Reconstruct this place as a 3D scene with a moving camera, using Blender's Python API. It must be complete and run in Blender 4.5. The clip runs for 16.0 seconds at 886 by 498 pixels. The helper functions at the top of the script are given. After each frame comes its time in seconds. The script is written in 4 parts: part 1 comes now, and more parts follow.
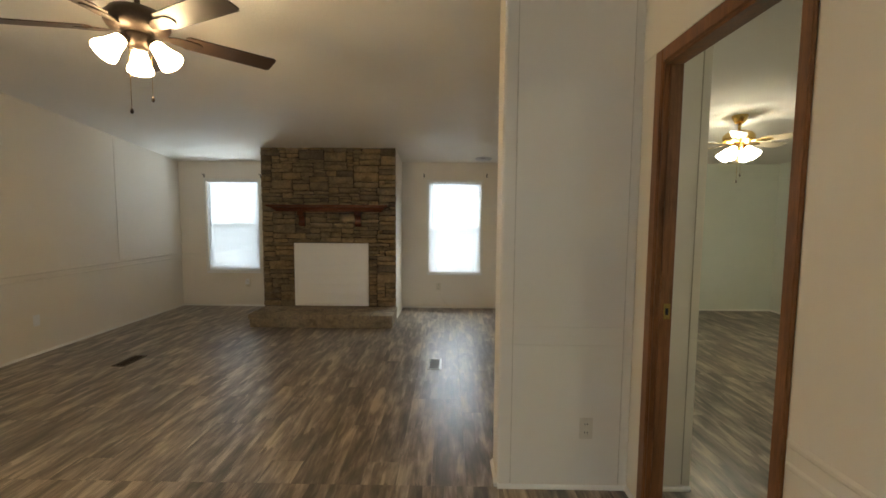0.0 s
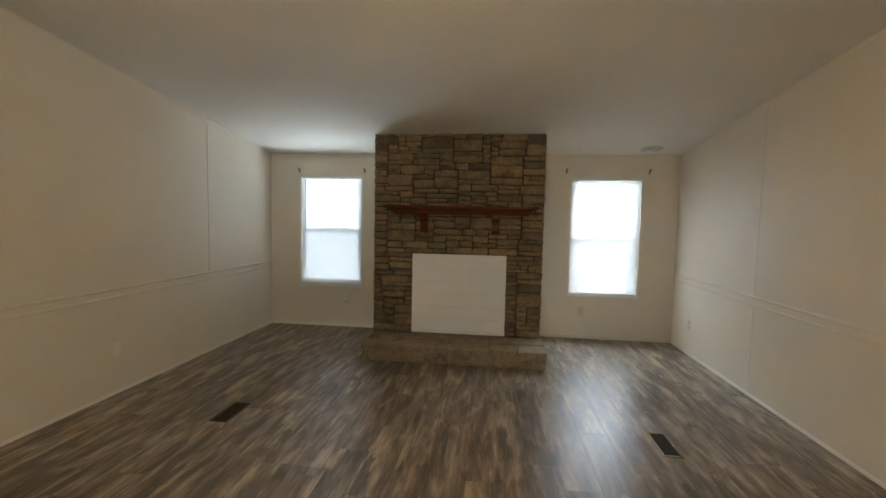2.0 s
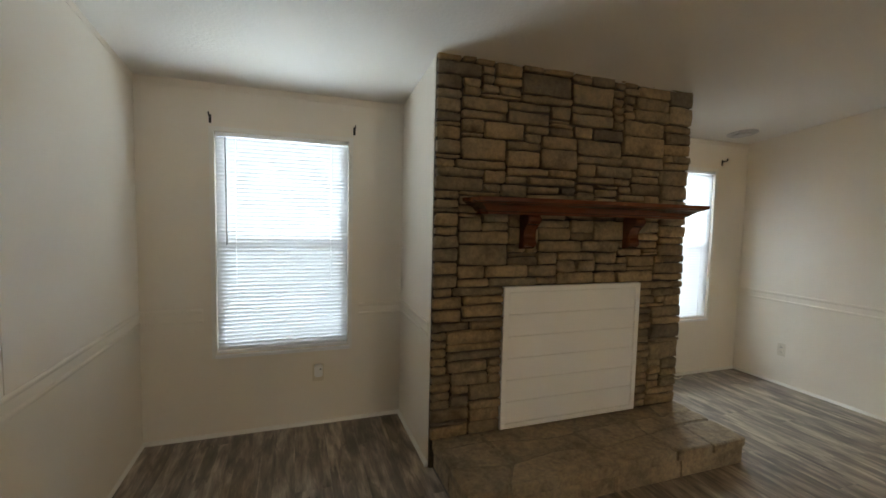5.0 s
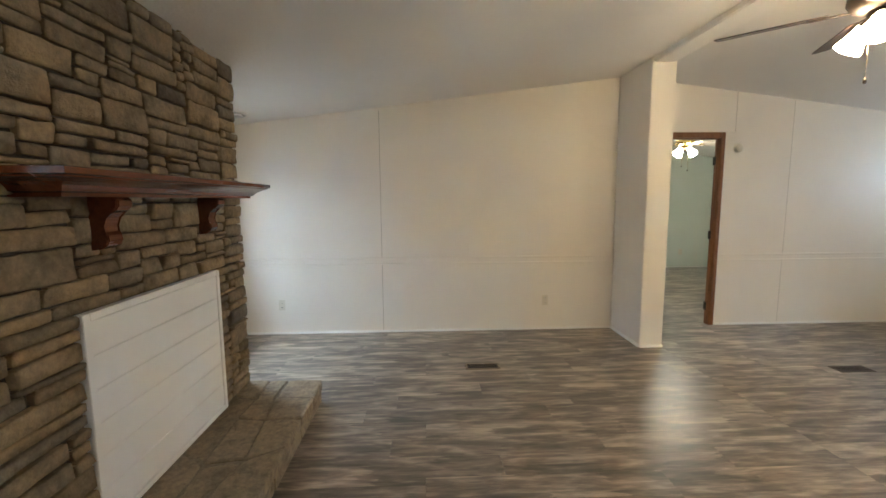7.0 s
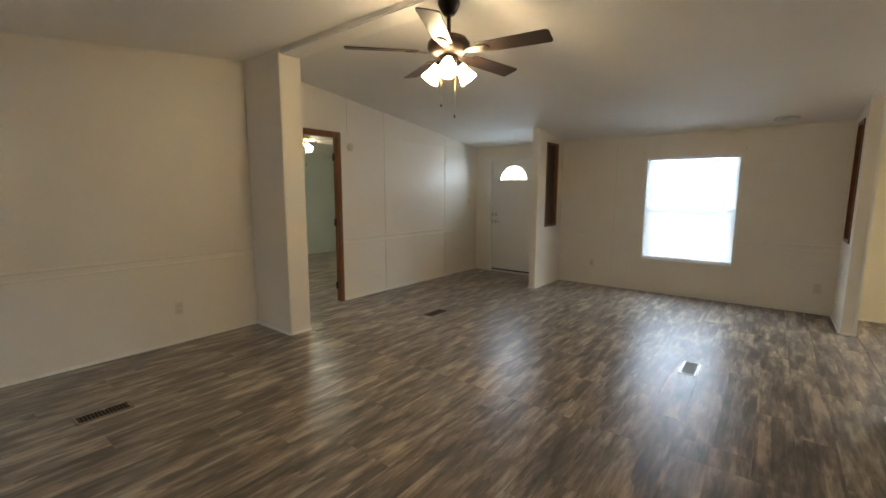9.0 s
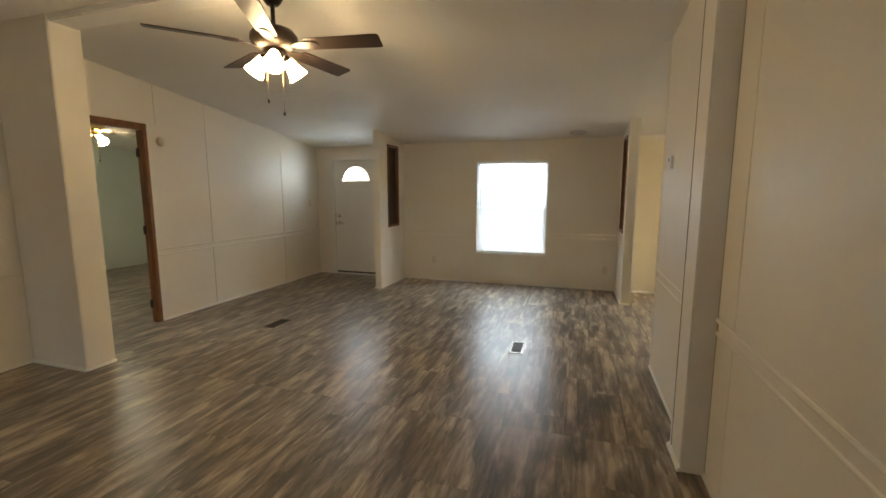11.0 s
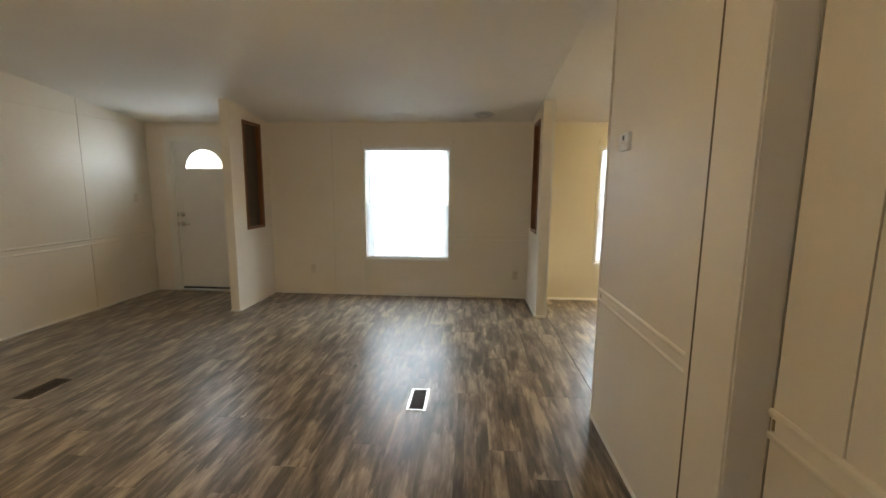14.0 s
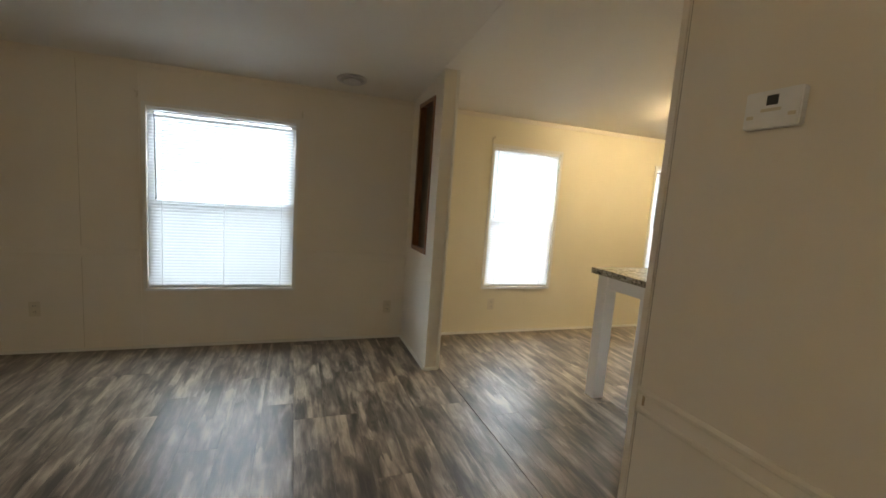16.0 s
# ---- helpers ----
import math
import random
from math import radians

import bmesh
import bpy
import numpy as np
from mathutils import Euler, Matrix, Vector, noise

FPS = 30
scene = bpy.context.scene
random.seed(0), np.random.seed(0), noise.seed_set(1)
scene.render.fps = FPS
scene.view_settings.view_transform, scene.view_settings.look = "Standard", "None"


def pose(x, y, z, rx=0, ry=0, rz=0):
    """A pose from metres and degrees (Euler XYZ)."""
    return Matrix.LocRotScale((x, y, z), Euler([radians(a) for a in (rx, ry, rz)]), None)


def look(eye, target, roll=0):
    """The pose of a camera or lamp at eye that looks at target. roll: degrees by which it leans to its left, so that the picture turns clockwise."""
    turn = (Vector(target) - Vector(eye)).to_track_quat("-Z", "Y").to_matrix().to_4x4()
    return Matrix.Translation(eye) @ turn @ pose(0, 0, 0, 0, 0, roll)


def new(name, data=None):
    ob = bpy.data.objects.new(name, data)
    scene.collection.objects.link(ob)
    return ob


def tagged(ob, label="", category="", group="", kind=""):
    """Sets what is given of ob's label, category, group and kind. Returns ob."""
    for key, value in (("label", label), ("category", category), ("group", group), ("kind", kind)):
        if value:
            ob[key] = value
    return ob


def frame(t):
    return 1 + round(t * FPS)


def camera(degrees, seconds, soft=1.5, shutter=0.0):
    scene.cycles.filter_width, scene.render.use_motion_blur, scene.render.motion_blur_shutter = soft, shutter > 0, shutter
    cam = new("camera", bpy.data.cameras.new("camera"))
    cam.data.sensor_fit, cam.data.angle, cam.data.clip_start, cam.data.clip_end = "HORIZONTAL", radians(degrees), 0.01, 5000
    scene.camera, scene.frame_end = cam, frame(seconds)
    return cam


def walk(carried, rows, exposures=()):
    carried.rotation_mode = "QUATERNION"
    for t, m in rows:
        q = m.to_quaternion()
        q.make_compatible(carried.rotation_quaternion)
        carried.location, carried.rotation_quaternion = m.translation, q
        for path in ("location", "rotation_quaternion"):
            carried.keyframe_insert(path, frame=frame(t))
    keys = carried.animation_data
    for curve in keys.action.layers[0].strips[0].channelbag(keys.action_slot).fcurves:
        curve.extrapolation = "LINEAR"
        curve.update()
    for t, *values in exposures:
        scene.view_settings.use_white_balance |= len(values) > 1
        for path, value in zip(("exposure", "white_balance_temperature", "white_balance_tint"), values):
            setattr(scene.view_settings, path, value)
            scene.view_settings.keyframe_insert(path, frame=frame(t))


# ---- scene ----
cam = camera(93.1, 16.0, soft=1.6)
PATH = [
    (0, (0.325, 0.003, 1.381), (0.296, 1.997, 1.222), 0.4),
    (0.5, (0.157, 0.243, 1.35), (0.023, 2.235, 1.204), 0.3),
    (1, (-0.179, 0.495, 1.356), (-0.329, 2.483, 1.204), 0.6),
    (1.5, (-0.504, 0.822, 1.379), (-0.694, 2.807, 1.224), 0.8),
    (2, (-0.895, 1.154, 1.356), (-1.124, 3.136, 1.222), 1.2),
    (2.5, (-1.249, 1.516, 1.347), (-1.491, 3.497, 1.215), 1.4),
    (3, (-1.589, 1.889, 1.382), (-1.84, 3.868, 1.24), 1.4),
    (3.2, (-1.754, 2.048, 1.407), (-1.98, 4.029, 1.254), 1.4),
    (5.3, (-2.945, 3.57, 1.379), (-2.026, 5.341, 1.238), 1.3),
    (5.5, (-3.015, 3.689, 1.363), (-1.919, 5.356, 1.223), 1.3),
    (6, (-3.141, 3.937, 1.365), (-1.688, 5.302, 1.204), 1.5),
    (6.5, (-3.157, 4.185, 1.368), (-1.309, 4.928, 1.184), 0.2),
    (7, (-3.193, 4.275, 1.402), (-1.208, 4.195, 1.17), -0.4),
    (7.5, (-3.142, 4.307, 1.36), (-1.251, 3.705, 1.11), 0.0),
    (8, (-3.065, 4.342, 1.372), (-1.344, 3.357, 1.104), 0.7),
    (8.5, (-2.999, 4.386, 1.356), (-1.544, 3.04, 1.091), 0.8),
    (9, (-2.988, 4.443, 1.378), (-1.765, 2.883, 1.11), 0.2),
    (9.5, (-2.998, 4.446, 1.379), (-1.936, 2.772, 1.114), 0.1),
    (10, (-3.001, 4.44, 1.383), (-2.126, 2.66, 1.12), 0.3),
    (12.5, (-3.069, 4.236, 1.394), (-2.626, 2.305, 1.124), -1.3),
    (13, (-3.061, 3.947, 1.392), (-2.647, 2.011, 1.11), -1.9),
    (13.5, (-2.979, 3.669, 1.365), (-2.728, 1.705, 1.085), -0.9),
    (14, (-2.892, 3.294, 1.367), (-2.764, 1.318, 1.08), 0.5),
    (14.5, (-2.826, 2.901, 1.365), (-2.773, 0.922, 1.079), 1.0),
    (15, (-2.739, 2.514, 1.343), (-2.948, 0.544, 1.067), 2.3),
    (15.5, (-2.658, 2.166, 1.34), (-3.072, 0.228, 1.075), 3.5),
    (16, (-2.615, 1.828, 1.346), (-3.293, -0.037, 1.098), 4.2),
]
EXPOSURES = [  # seconds, stops, kelvin, tint
    (0, 1.69, 7100, 10), (2.5, 1.71, 6950, 10), (5.5, 1.59, 7000, 10), (6.2, 1.54, 6800, 10), (6.5, 1.75, 6800, 10),
    (7.0, 2.42, 5950, 10), (7.5, 2.42, 5750, 10), (8.0, 2.22, 5950, 10), (8.5, 1.85, 6200, 10), (9.0, 1.68, 6400, 10),
    (10.0, 1.63, 6850, 10), (12.5, 1.63, 7250, 10), (14.5, 1.59, 7050, 10), (15.0, 1.35, 7050, 10), (15.5, 1.1, 6950, 10),
    (16, 1.03, 6950, 10),
]
walk(cam, [(t, look(eye, target, roll)) for t, eye, target, roll in PATH], EXPOSURES)


# ---- plan of the house, metres ----
XL, XRB, XRF = -3.69, 1.205, 1.235        # living room: left wall, right wall behind and before the ridge
YF, YB = -1.91, 6.22                      # outer walls, front and back
RIDGE0, RIDGE1, RIDGE_Z = 2.05, 2.265, 2.64
EAVE_F, EAVE_B = 2.155, 2.155
XK, XBED = -8.2, 5.1                      # ends of the kitchen and of the bedroom


def ceil_z(y):
    """Height of the sloping ceiling over y."""
    if y < RIDGE0:
        return EAVE_F + (RIDGE_Z - EAVE_F) * (y - YF) / (RIDGE0 - YF)
    if y > RIDGE1:
        return EAVE_B + (RIDGE_Z - EAVE_B) * (YB - y) / (YB - RIDGE1)
    return RIDGE_Z


# ---- light ----
world = bpy.data.worlds.new("world")
scene.world = world
world.use_nodes = True
wn = world.node_tree.nodes
sky = wn.new("ShaderNodeTexSky")
sky.sky_type, sky.sun_disc = "NISHITA", False
sky.sun_elevation, sky.sun_rotation = radians(50), radians(120)
world.node_tree.links.new(sky.outputs[0], wn["Background"].inputs[0])
wn["Background"].inputs[1].default_value = 0.1

sun = new("sun", bpy.data.lights.new("sun", "SUN"))
sun.data.energy, sun.data.angle, sun.data.color = 1.0, radians(12), (1.0, 0.96, 0.9)
sun.matrix_world = look((8, 4, 10), (0, 0, 0))


def window_light(name, x0, x1, z0, z1, y, to, watts, colour=(0.70, 0.86, 1.0)):
    """Daylight at a window: an area lamp just outside its glass."""
    lamp = new(name, bpy.data.lights.new(name, "AREA"))
    lamp.data.shape, lamp.data.size, lamp.data.size_y = "RECTANGLE", x1 - x0 + 0.3, z1 - z0 + 0.3
    lamp.data.energy, lamp.data.color = watts, colour
    cx, cz = (x0 + x1) / 2, (z0 + z1) / 2
    lamp.matrix_world = look((cx, y, cz), (cx, y + to, cz))


WINDOWS = {  # x0, x1, z0, z1 of the openings
    "back_left": (-3.285, -2.50, 0.525, 1.875),
    "back_right": (0.02, 0.795, 0.525, 1.875),
    "front": (-2.625, -1.58, 0.485, 1.85),
    "dining": (-5.175, -4.43, 0.485, 1.855),
    "kitchen": (-7.21, -6.465, 0.485, 1.83),
}
window_light("daylight_back_left", *WINDOWS["back_left"], YB + 0.4, -1, 30)
window_light("daylight_back_right", *WINDOWS["back_right"], YB + 0.4, -1, 46)
window_light("daylight_front", *WINDOWS["front"], YF - 0.4, 1, 74)
window_light("daylight_dining", *WINDOWS["dining"], YF - 0.4, 1, 80)
window_light("daylight_kitchen", *WINDOWS["kitchen"], YF - 0.4, 1, 80)
window_light("daylight_door", 0.24, 0.76, 1.57, 1.83, YF - 0.3, 1, 18)


# ---- materials ----
class Mat:
    """A small node builder round one Principled material."""

    def __init__(self, name, rough=0.5, metal=0.0, spec=0.5):
        self.m = bpy.data.materials.new(name)
        self.m.use_nodes = True
        self.t = self.m.node_tree
        self.p = self.t.nodes["Principled BSDF"]
        self.p.inputs["Roughness"].default_value = rough
        self.p.inputs["Metallic"].default_value = metal
        self.p.inputs["Specular IOR Level"].default_value = spec

    def node(self, kind, **kw):
        n = self.t.nodes.new(kind)
        for k, v in kw.items():
            n.inputs[k].default_value = v
        return n

    def link(self, a, b):
        self.t.links.new(a, b)

    def coords(self, scale=(1, 1, 1), shift=None):
        tc = self.node("ShaderNodeTexCoord")
        mp = self.node("ShaderNodeMapping", Scale=scale)
        self.link(tc.outputs["Object"], mp.inputs["Vector"])
        if shift is not None:
            self.link(shift, mp.inputs["Location"])
        return mp.outputs[0]

    def noise(self, vec, scale, detail=4, rough=0.55, distort=0.0):
        n = self.node("ShaderNodeTexNoise", Scale=scale, Detail=detail, Roughness=rough, Distortion=distort)
        self.link(vec, n.inputs["Vector"])
        return n.outputs[0]

    def ramp(self, fac, stops):
        r = self.node("ShaderNodeValToRGB")
        e = r.color_ramp.elements
        while len(e) < len(stops):
            e.new(0.5)
        for el, (pos, col) in zip(e, stops):
            el.position, el.color = pos, (*col, 1)
        self.link(fac, r.inputs[0])
        return r.outputs[0]

    def mix(self, fac, a, b, mode="MIX"):
        n = self.t.nodes.new("ShaderNodeMix")
        n.data_type, n.blend_type = "RGBA", mode
        for sock, v in ((n.inputs[0], fac), (n.inputs[6], a), (n.inputs[7], b)):
            if isinstance(v, (int, float)):
                sock.default_value = v
            elif isinstance(v, tuple):
                sock.default_value = (*v, 1)
            else:
                self.link(v, sock)
        return n.outputs[2]

    def math(self, op, a, b):
        n = self.t.nodes.new("ShaderNodeMath")
        n.operation = op
        for sock, v in zip(n.inputs, (a, b)):
            if isinstance(v, (int, float)):
                sock.default_value = v
            else:
                self.link(v, sock)
        return n.outputs[0]

    def white(self, a, b):
        """A number without pattern for each pair of steps a, b."""
        c, w = self.node("ShaderNodeCombineXYZ"), self.node("ShaderNodeTexWhiteNoise")
        w.noise_dimensions = "2D"
        self.link(a, c.inputs[0])
        self.link(b, c.inputs[1])
        self.link(c.outputs[0], w.inputs["Vector"])
        return w.outputs["Value"]

    def random(self):
        """A number for each piece, whether it is an object or an island of one."""
        oi, ge = self.node("ShaderNodeObjectInfo"), self.node("ShaderNodeNewGeometry")
        s = self.math("ADD", oi.outputs["Random"], ge.outputs["Random Per Island"])
        return self.math("FRACT", self.math("MULTIPLY", s, 7.31), 0.0)

    def colour(self, c):
        if isinstance(c, tuple):
            self.p.inputs["Base Color"].default_value = (*c, 1)
        else:
            self.link(c, self.p.inputs["Base Color"])
        return self

    def bump(self, height, strength=0.2, dist=0.01):
        b = self.node("ShaderNodeBump", Strength=strength, Distance=dist)
        self.link(height, b.inputs["Height"])
        self.link(b.outputs[0], self.p.inputs["Normal"])
        return self

    def rough(self, fac, a, b):
        r = self.node("ShaderNodeMapRange")
        self.link(fac, r.inputs[0])
        r.inputs["To Min"].default_value, r.inputs["To Max"].default_value = a, b
        self.link(r.outputs[0], self.p.inputs["Roughness"])
        return self


def painted(name, a, b, rough=0.55, grain=180, bump=0.08, blotch=1.2, depth=0.002):
    m = Mat(name, rough)
    v = m.coords()
    m.colour(m.ramp(m.noise(v, blotch, 5), [(0.3, a), (0.7, b)]))
    m.bump(m.noise(v, grain, 3), bump, depth)
    m.rough(m.noise(v, 3.0, 3), rough - 0.08, rough + 0.1)
    return m.m


def plain(name, c, rough=0.5, metal=0.0, vary=0.12, scale=30):
    m = Mat(name, rough, metal)
    v = m.coords()
    lo, hi = tuple(x * (1 - vary) for x in c), tuple(min(1, x * (1 + vary)) for x in c)
    n = m.noise(v, scale, 4)
    m.colour(m.ramp(n, [(0.3, lo), (0.7, hi)]))
    m.rough(n, max(0.03, rough - 0.06), rough + 0.08)
    return m.m


def wood(name, dark, light, rough=0.35, along=2, scale=14):
    m = Mat(name, rough)
    s = [9.0, 9.0, 9.0]
    s[along] = 0.8
    v = m.coords(tuple(s))
    n = m.noise(v, scale / 3, 6, 0.6, 0.6)
    fine = m.noise(v, scale * 2, 4, 0.6)
    m.colour(m.ramp(m.mix(0.35, n, fine), [(0.3, dark), (0.7, light)]))
    m.bump(fine, 0.15, 0.002)
    m.rough(n, rough - 0.1, rough + 0.12)
    return m.m


def plank_material(name, low, high, spec):
    """Grey-brown weathered-oak vinyl plank, long streaks across each board."""
    m = Mat(name, 0.3, 0, spec)
    rnd = m.random()
    comb = m.node("ShaderNodeCombineXYZ")
    m.link(m.math("MULTIPLY", rnd, 37.0), comb.inputs[0])
    m.link(m.math("MULTIPLY", rnd, 91.0), comb.inputs[1])
    broad = m.noise(m.coords((9, 2.0, 1), comb.outputs[0]), 1.6, 3, 0.5, 0.5)
    streak = m.noise(m.coords((24, 3.2, 1), comb.outputs[0]), 1.5, 5, 0.62, 0.5)
    fine = m.noise(m.coords((160, 9, 1), comb.outputs[0]), 1.5, 4, 0.7)
    # printed staves: narrow strips broken into short lengths with ragged ends
    sep = m.node("ShaderNodeSeparateXYZ")
    m.link(m.coords(), sep.inputs[0])
    bend = m.math("MULTIPLY", m.math("SUBTRACT", broad, 0.5), 0.55)
    lane = m.math("FLOOR", m.math("ADD", m.math("ADD", m.math("MULTIPLY", sep.outputs[0], 15.5), m.math("MULTIPLY", rnd, 57.0)), bend), 0.0)
    own = m.white(lane, m.math("MULTIPLY", rnd, 31.0))
    torn = m.math("MULTIPLY", m.math("SUBTRACT", streak, 0.5), 1.1)
    along = m.math("ADD", m.math("MULTIPLY", sep.outputs[1], 2.6), m.math("MULTIPLY", own, 17.0))
    stave = m.white(lane, m.math("FLOOR", m.math("ADD", along, torn), 0.0))
    f = m.mix(0.42, broad, streak)
    f = m.mix(0.12, f, fine)
    f = m.math("ADD", f, m.math("MULTIPLY", m.math("SUBTRACT", stave, 0.5), 0.13))
    f = m.math("ADD", f, m.math("MULTIPLY", m.math("SUBTRACT", rnd, 0.5), 0.04))
    col = m.ramp(f, [(0.36, (0.070, 0.056, 0.046)), (0.46, (0.145, 0.117, 0.093)), (0.54, (0.255, 0.206, 0.160)), (0.65, (0.48, 0.39, 0.295))])
    m.colour(col)
    m.rough(fine, low, high)
    m.bump(m.mix(0.5, streak, fine), 0.12, 0.002)
    return m.m


def stone_material(name, tones):
    """Split stone: a tone for each piece, blotched and specked."""
    m = Mat(name, 0.85, 0, 0.3)
    rnd = m.random()
    comb = m.node("ShaderNodeCombineXYZ")
    m.link(m.math("MULTIPLY", rnd, 53.0), comb.inputs[0])
    v = m.coords((1, 1, 1), comb.outputs[0])
    base = m.ramp(rnd, tones)
    blot = m.ramp(m.noise(v, 7, 7, 0.7), [(0.3, (0.50, 0.49, 0.48)), (0.5, (0.97, 0.97, 0.97)), (0.72, (1.3, 1.25, 1.15))])
    speck = m.ramp(m.noise(v, 34, 5, 0.65), [(0.32, (0.74, 0.74, 0.75)), (0.66, (1.16, 1.15, 1.12))])
    m.colour(m.mix(1.0, m.mix(1.0, base, blot, "MULTIPLY"), speck, "MULTIPLY"))
    m.bump(m.mix(0.25, m.noise(v, 13, 6, 0.6), m.noise(v, 60, 4, 0.6)), 0.9, 0.016)
    return m.m


def emitter(name, c, strength):
    m = Mat(name, 0.4)
    m.colour(c)
    m.p.inputs["Emission Color"].default_value = (*c, 1)
    m.p.inputs["Emission Strength"].default_value = strength
    return m.m


def glass_material():
    m = bpy.data.materials.new("window_glass")
    m.use_nodes = True
    t = m.node_tree
    t.nodes.remove(t.nodes["Principled BSDF"])
    tr, gl, mx = t.nodes.new("ShaderNodeBsdfTransparent"), t.nodes.new("ShaderNodeBsdfGlossy"), t.nodes.new("ShaderNodeMixShader")
    fr = t.nodes.new("ShaderNodeFresnel")
    gl.inputs["Roughness"].default_value = 0.02
    t.links.new(fr.outputs[0], mx.inputs[0])
    t.links.new(tr.outputs[0], mx.inputs[1])
    t.links.new(gl.outputs[0], mx.inputs[2])
    t.links.new(mx.outputs[0], t.nodes["Material Output"].inputs[0])
    return m


def sheer_material(name, colour, through_light):
    """Thin vinyl that lets part of the daylight through."""
    m = bpy.data.materials.new(name)
    m.use_nodes = True
    t = m.node_tree
    p = t.nodes["Principled BSDF"]
    p.inputs["Base Color"].default_value, p.inputs["Roughness"].default_value = (*colour, 1), 0.45
    tl, mx = t.nodes.new("ShaderNodeBsdfTranslucent"), t.nodes.new("ShaderNodeMixShader")
    tl.inputs["Color"].default_value = (*colour, 1)
    mx.inputs[0].default_value = through_light
    t.links.new(p.outputs[0], mx.inputs[1])
    t.links.new(tl.outputs[0], mx.inputs[2])
    t.links.new(mx.outputs[0], t.nodes["Material Output"].inputs[0])
    return m


def screen_material():
    """Grey insect mesh, half open."""
    m = bpy.data.materials.new("insect_mesh")
    m.use_nodes = True
    t = m.node_tree
    p = t.nodes["Principled BSDF"]
    p.inputs["Base Color"].default_value = (0.08, 0.085, 0.09, 1)
    tr, mx = t.nodes.new("ShaderNodeBsdfTransparent"), t.nodes.new("ShaderNodeMixShader")
    mx.inputs[0].default_value = 0.75
    t.links.new(p.outputs[0], mx.inputs[1])
    t.links.new(tr.outputs[0], mx.inputs[2])
    t.links.new(mx.outputs[0], t.nodes["Material Output"].inputs[0])
    return m


WALL = painted("wall_paint", (0.77, 0.708, 0.61), (0.81, 0.753, 0.655), 0.42, 220, 0.10)
# The same cream, yellowed: the kitchen lamp's warmth is put into the colour.
WALL_LAMPLIT = painted("lamplit_wall_paint", (0.75, 0.69, 0.53), (0.80, 0.74, 0.58), 0.45, 220, 0.10)
BEDWALL = painted("bedroom_wall_paint", (0.62, 0.645, 0.56), (0.67, 0.69, 0.61), 0.5, 220, 0.10)
CEIL = painted("ceiling_texture", (0.805, 0.772, 0.712), (0.865, 0.832, 0.772), 0.75, 60, 0.6, 0.8, 0.0035)
TRIM = painted("trim_paint", (0.76, 0.74, 0.68), (0.81, 0.79, 0.73), 0.38, 120, 0.05)
WHITE = painted("white_board_paint", (0.86, 0.86, 0.85), (0.89, 0.89, 0.88), 0.35, 150, 0.06)
DOORW = painted("door_paint", (0.74, 0.72, 0.68), (0.78, 0.76, 0.72), 0.32, 140, 0.04)
VINYL = plain("white_vinyl", (0.82, 0.82, 0.82), 0.35, 0, 0.03)
PLASTIC = plain("ivory_plastic", (0.68, 0.62, 0.50), 0.35, 0, 0.04)
SLOT = plain("dark_slot", (0.03, 0.028, 0.025), 0.6)
PLANK = plank_material("vinyl_plank", 0.27, 0.40, 0.58)
PLANK_DULL = plank_material("worn_vinyl_plank", 0.26, 0.40, 0.7)
STONE = stone_material("ledge_stone", [(0.0, (0.185, 0.142, 0.094)), (0.2, (0.31, 0.235, 0.145)), (0.4, (0.23, 0.18, 0.118)), (0.6, (0.34, 0.248, 0.142)), (0.8, (0.26, 0.202, 0.130)), (1.0, (0.15, 0.124, 0.094))])
SLAB = stone_material("hearth_stone", [(0.0, (0.25, 0.20, 0.14)), (0.5, (0.31, 0.25, 0.175)), (1.0, (0.28, 0.228, 0.163))])
BEDDING = plain("hearth_mortar", (0.19, 0.155, 0.11), 0.95, 0, 0.35, 45)
# Near-black mortar: the deep shade between the stones is put into its colour.
MORTAR = plain("shaded_mortar", (0.06, 0.05, 0.038), 0.95, 0, 0.4, 60)
CASING = wood("stained_casing", (0.10, 0.040, 0.014), (0.30, 0.122, 0.044), 0.38)
MANTEL = wood("mantel_mahogany", (0.075, 0.020, 0.008), (0.17, 0.052, 0.020), 0.22, 0)
BLADE = wood("dark_blade_wood", (0.028, 0.016, 0.011), (0.055, 0.032, 0.022), 0.45, 0)
BRONZE = plain("oil_rubbed_bronze", (0.045, 0.031, 0.023), 0.42, 0.6, 0.25)
BRASS = plain("polished_brass", (0.75, 0.52, 0.2), 0.22, 1.0, 0.1)
PALEBLADE = wood("pale_blade_wood", (0.42, 0.34, 0.24), (0.55, 0.46, 0.33), 0.35, 0)
NICKEL = plain("satin_nickel", (0.55, 0.53, 0.5), 0.28, 1.0, 0.1)
BLACK = plain("black_iron", (0.02, 0.018, 0.016), 0.5, 0.3)
BROWNREG = plain("brown_register", (0.06, 0.042, 0.03), 0.45, 0.4)
REGFRAME = plain("shiny_register_metal", (0.42, 0.38, 0.33), 0.24, 0.9)
JOINT = plain("joint_strip", (0.34, 0.29, 0.21), 0.7)
FAINTJOINT = plain("faint_joint_strip", (0.62, 0.56, 0.46), 0.7)
MIDJOINT = plain("tan_joint_strip", (0.45, 0.39, 0.30), 0.7)
DARKJOINT = plain("dark_joint_strip", (0.13, 0.09, 0.055), 0.7)
DARKWELL = plain("dark_duct", (0.015, 0.012, 0.01), 0.9)
GLASS = glass_material()
SLAT = sheer_material("blind_vinyl", (0.80, 0.81, 0.82), 0.024)
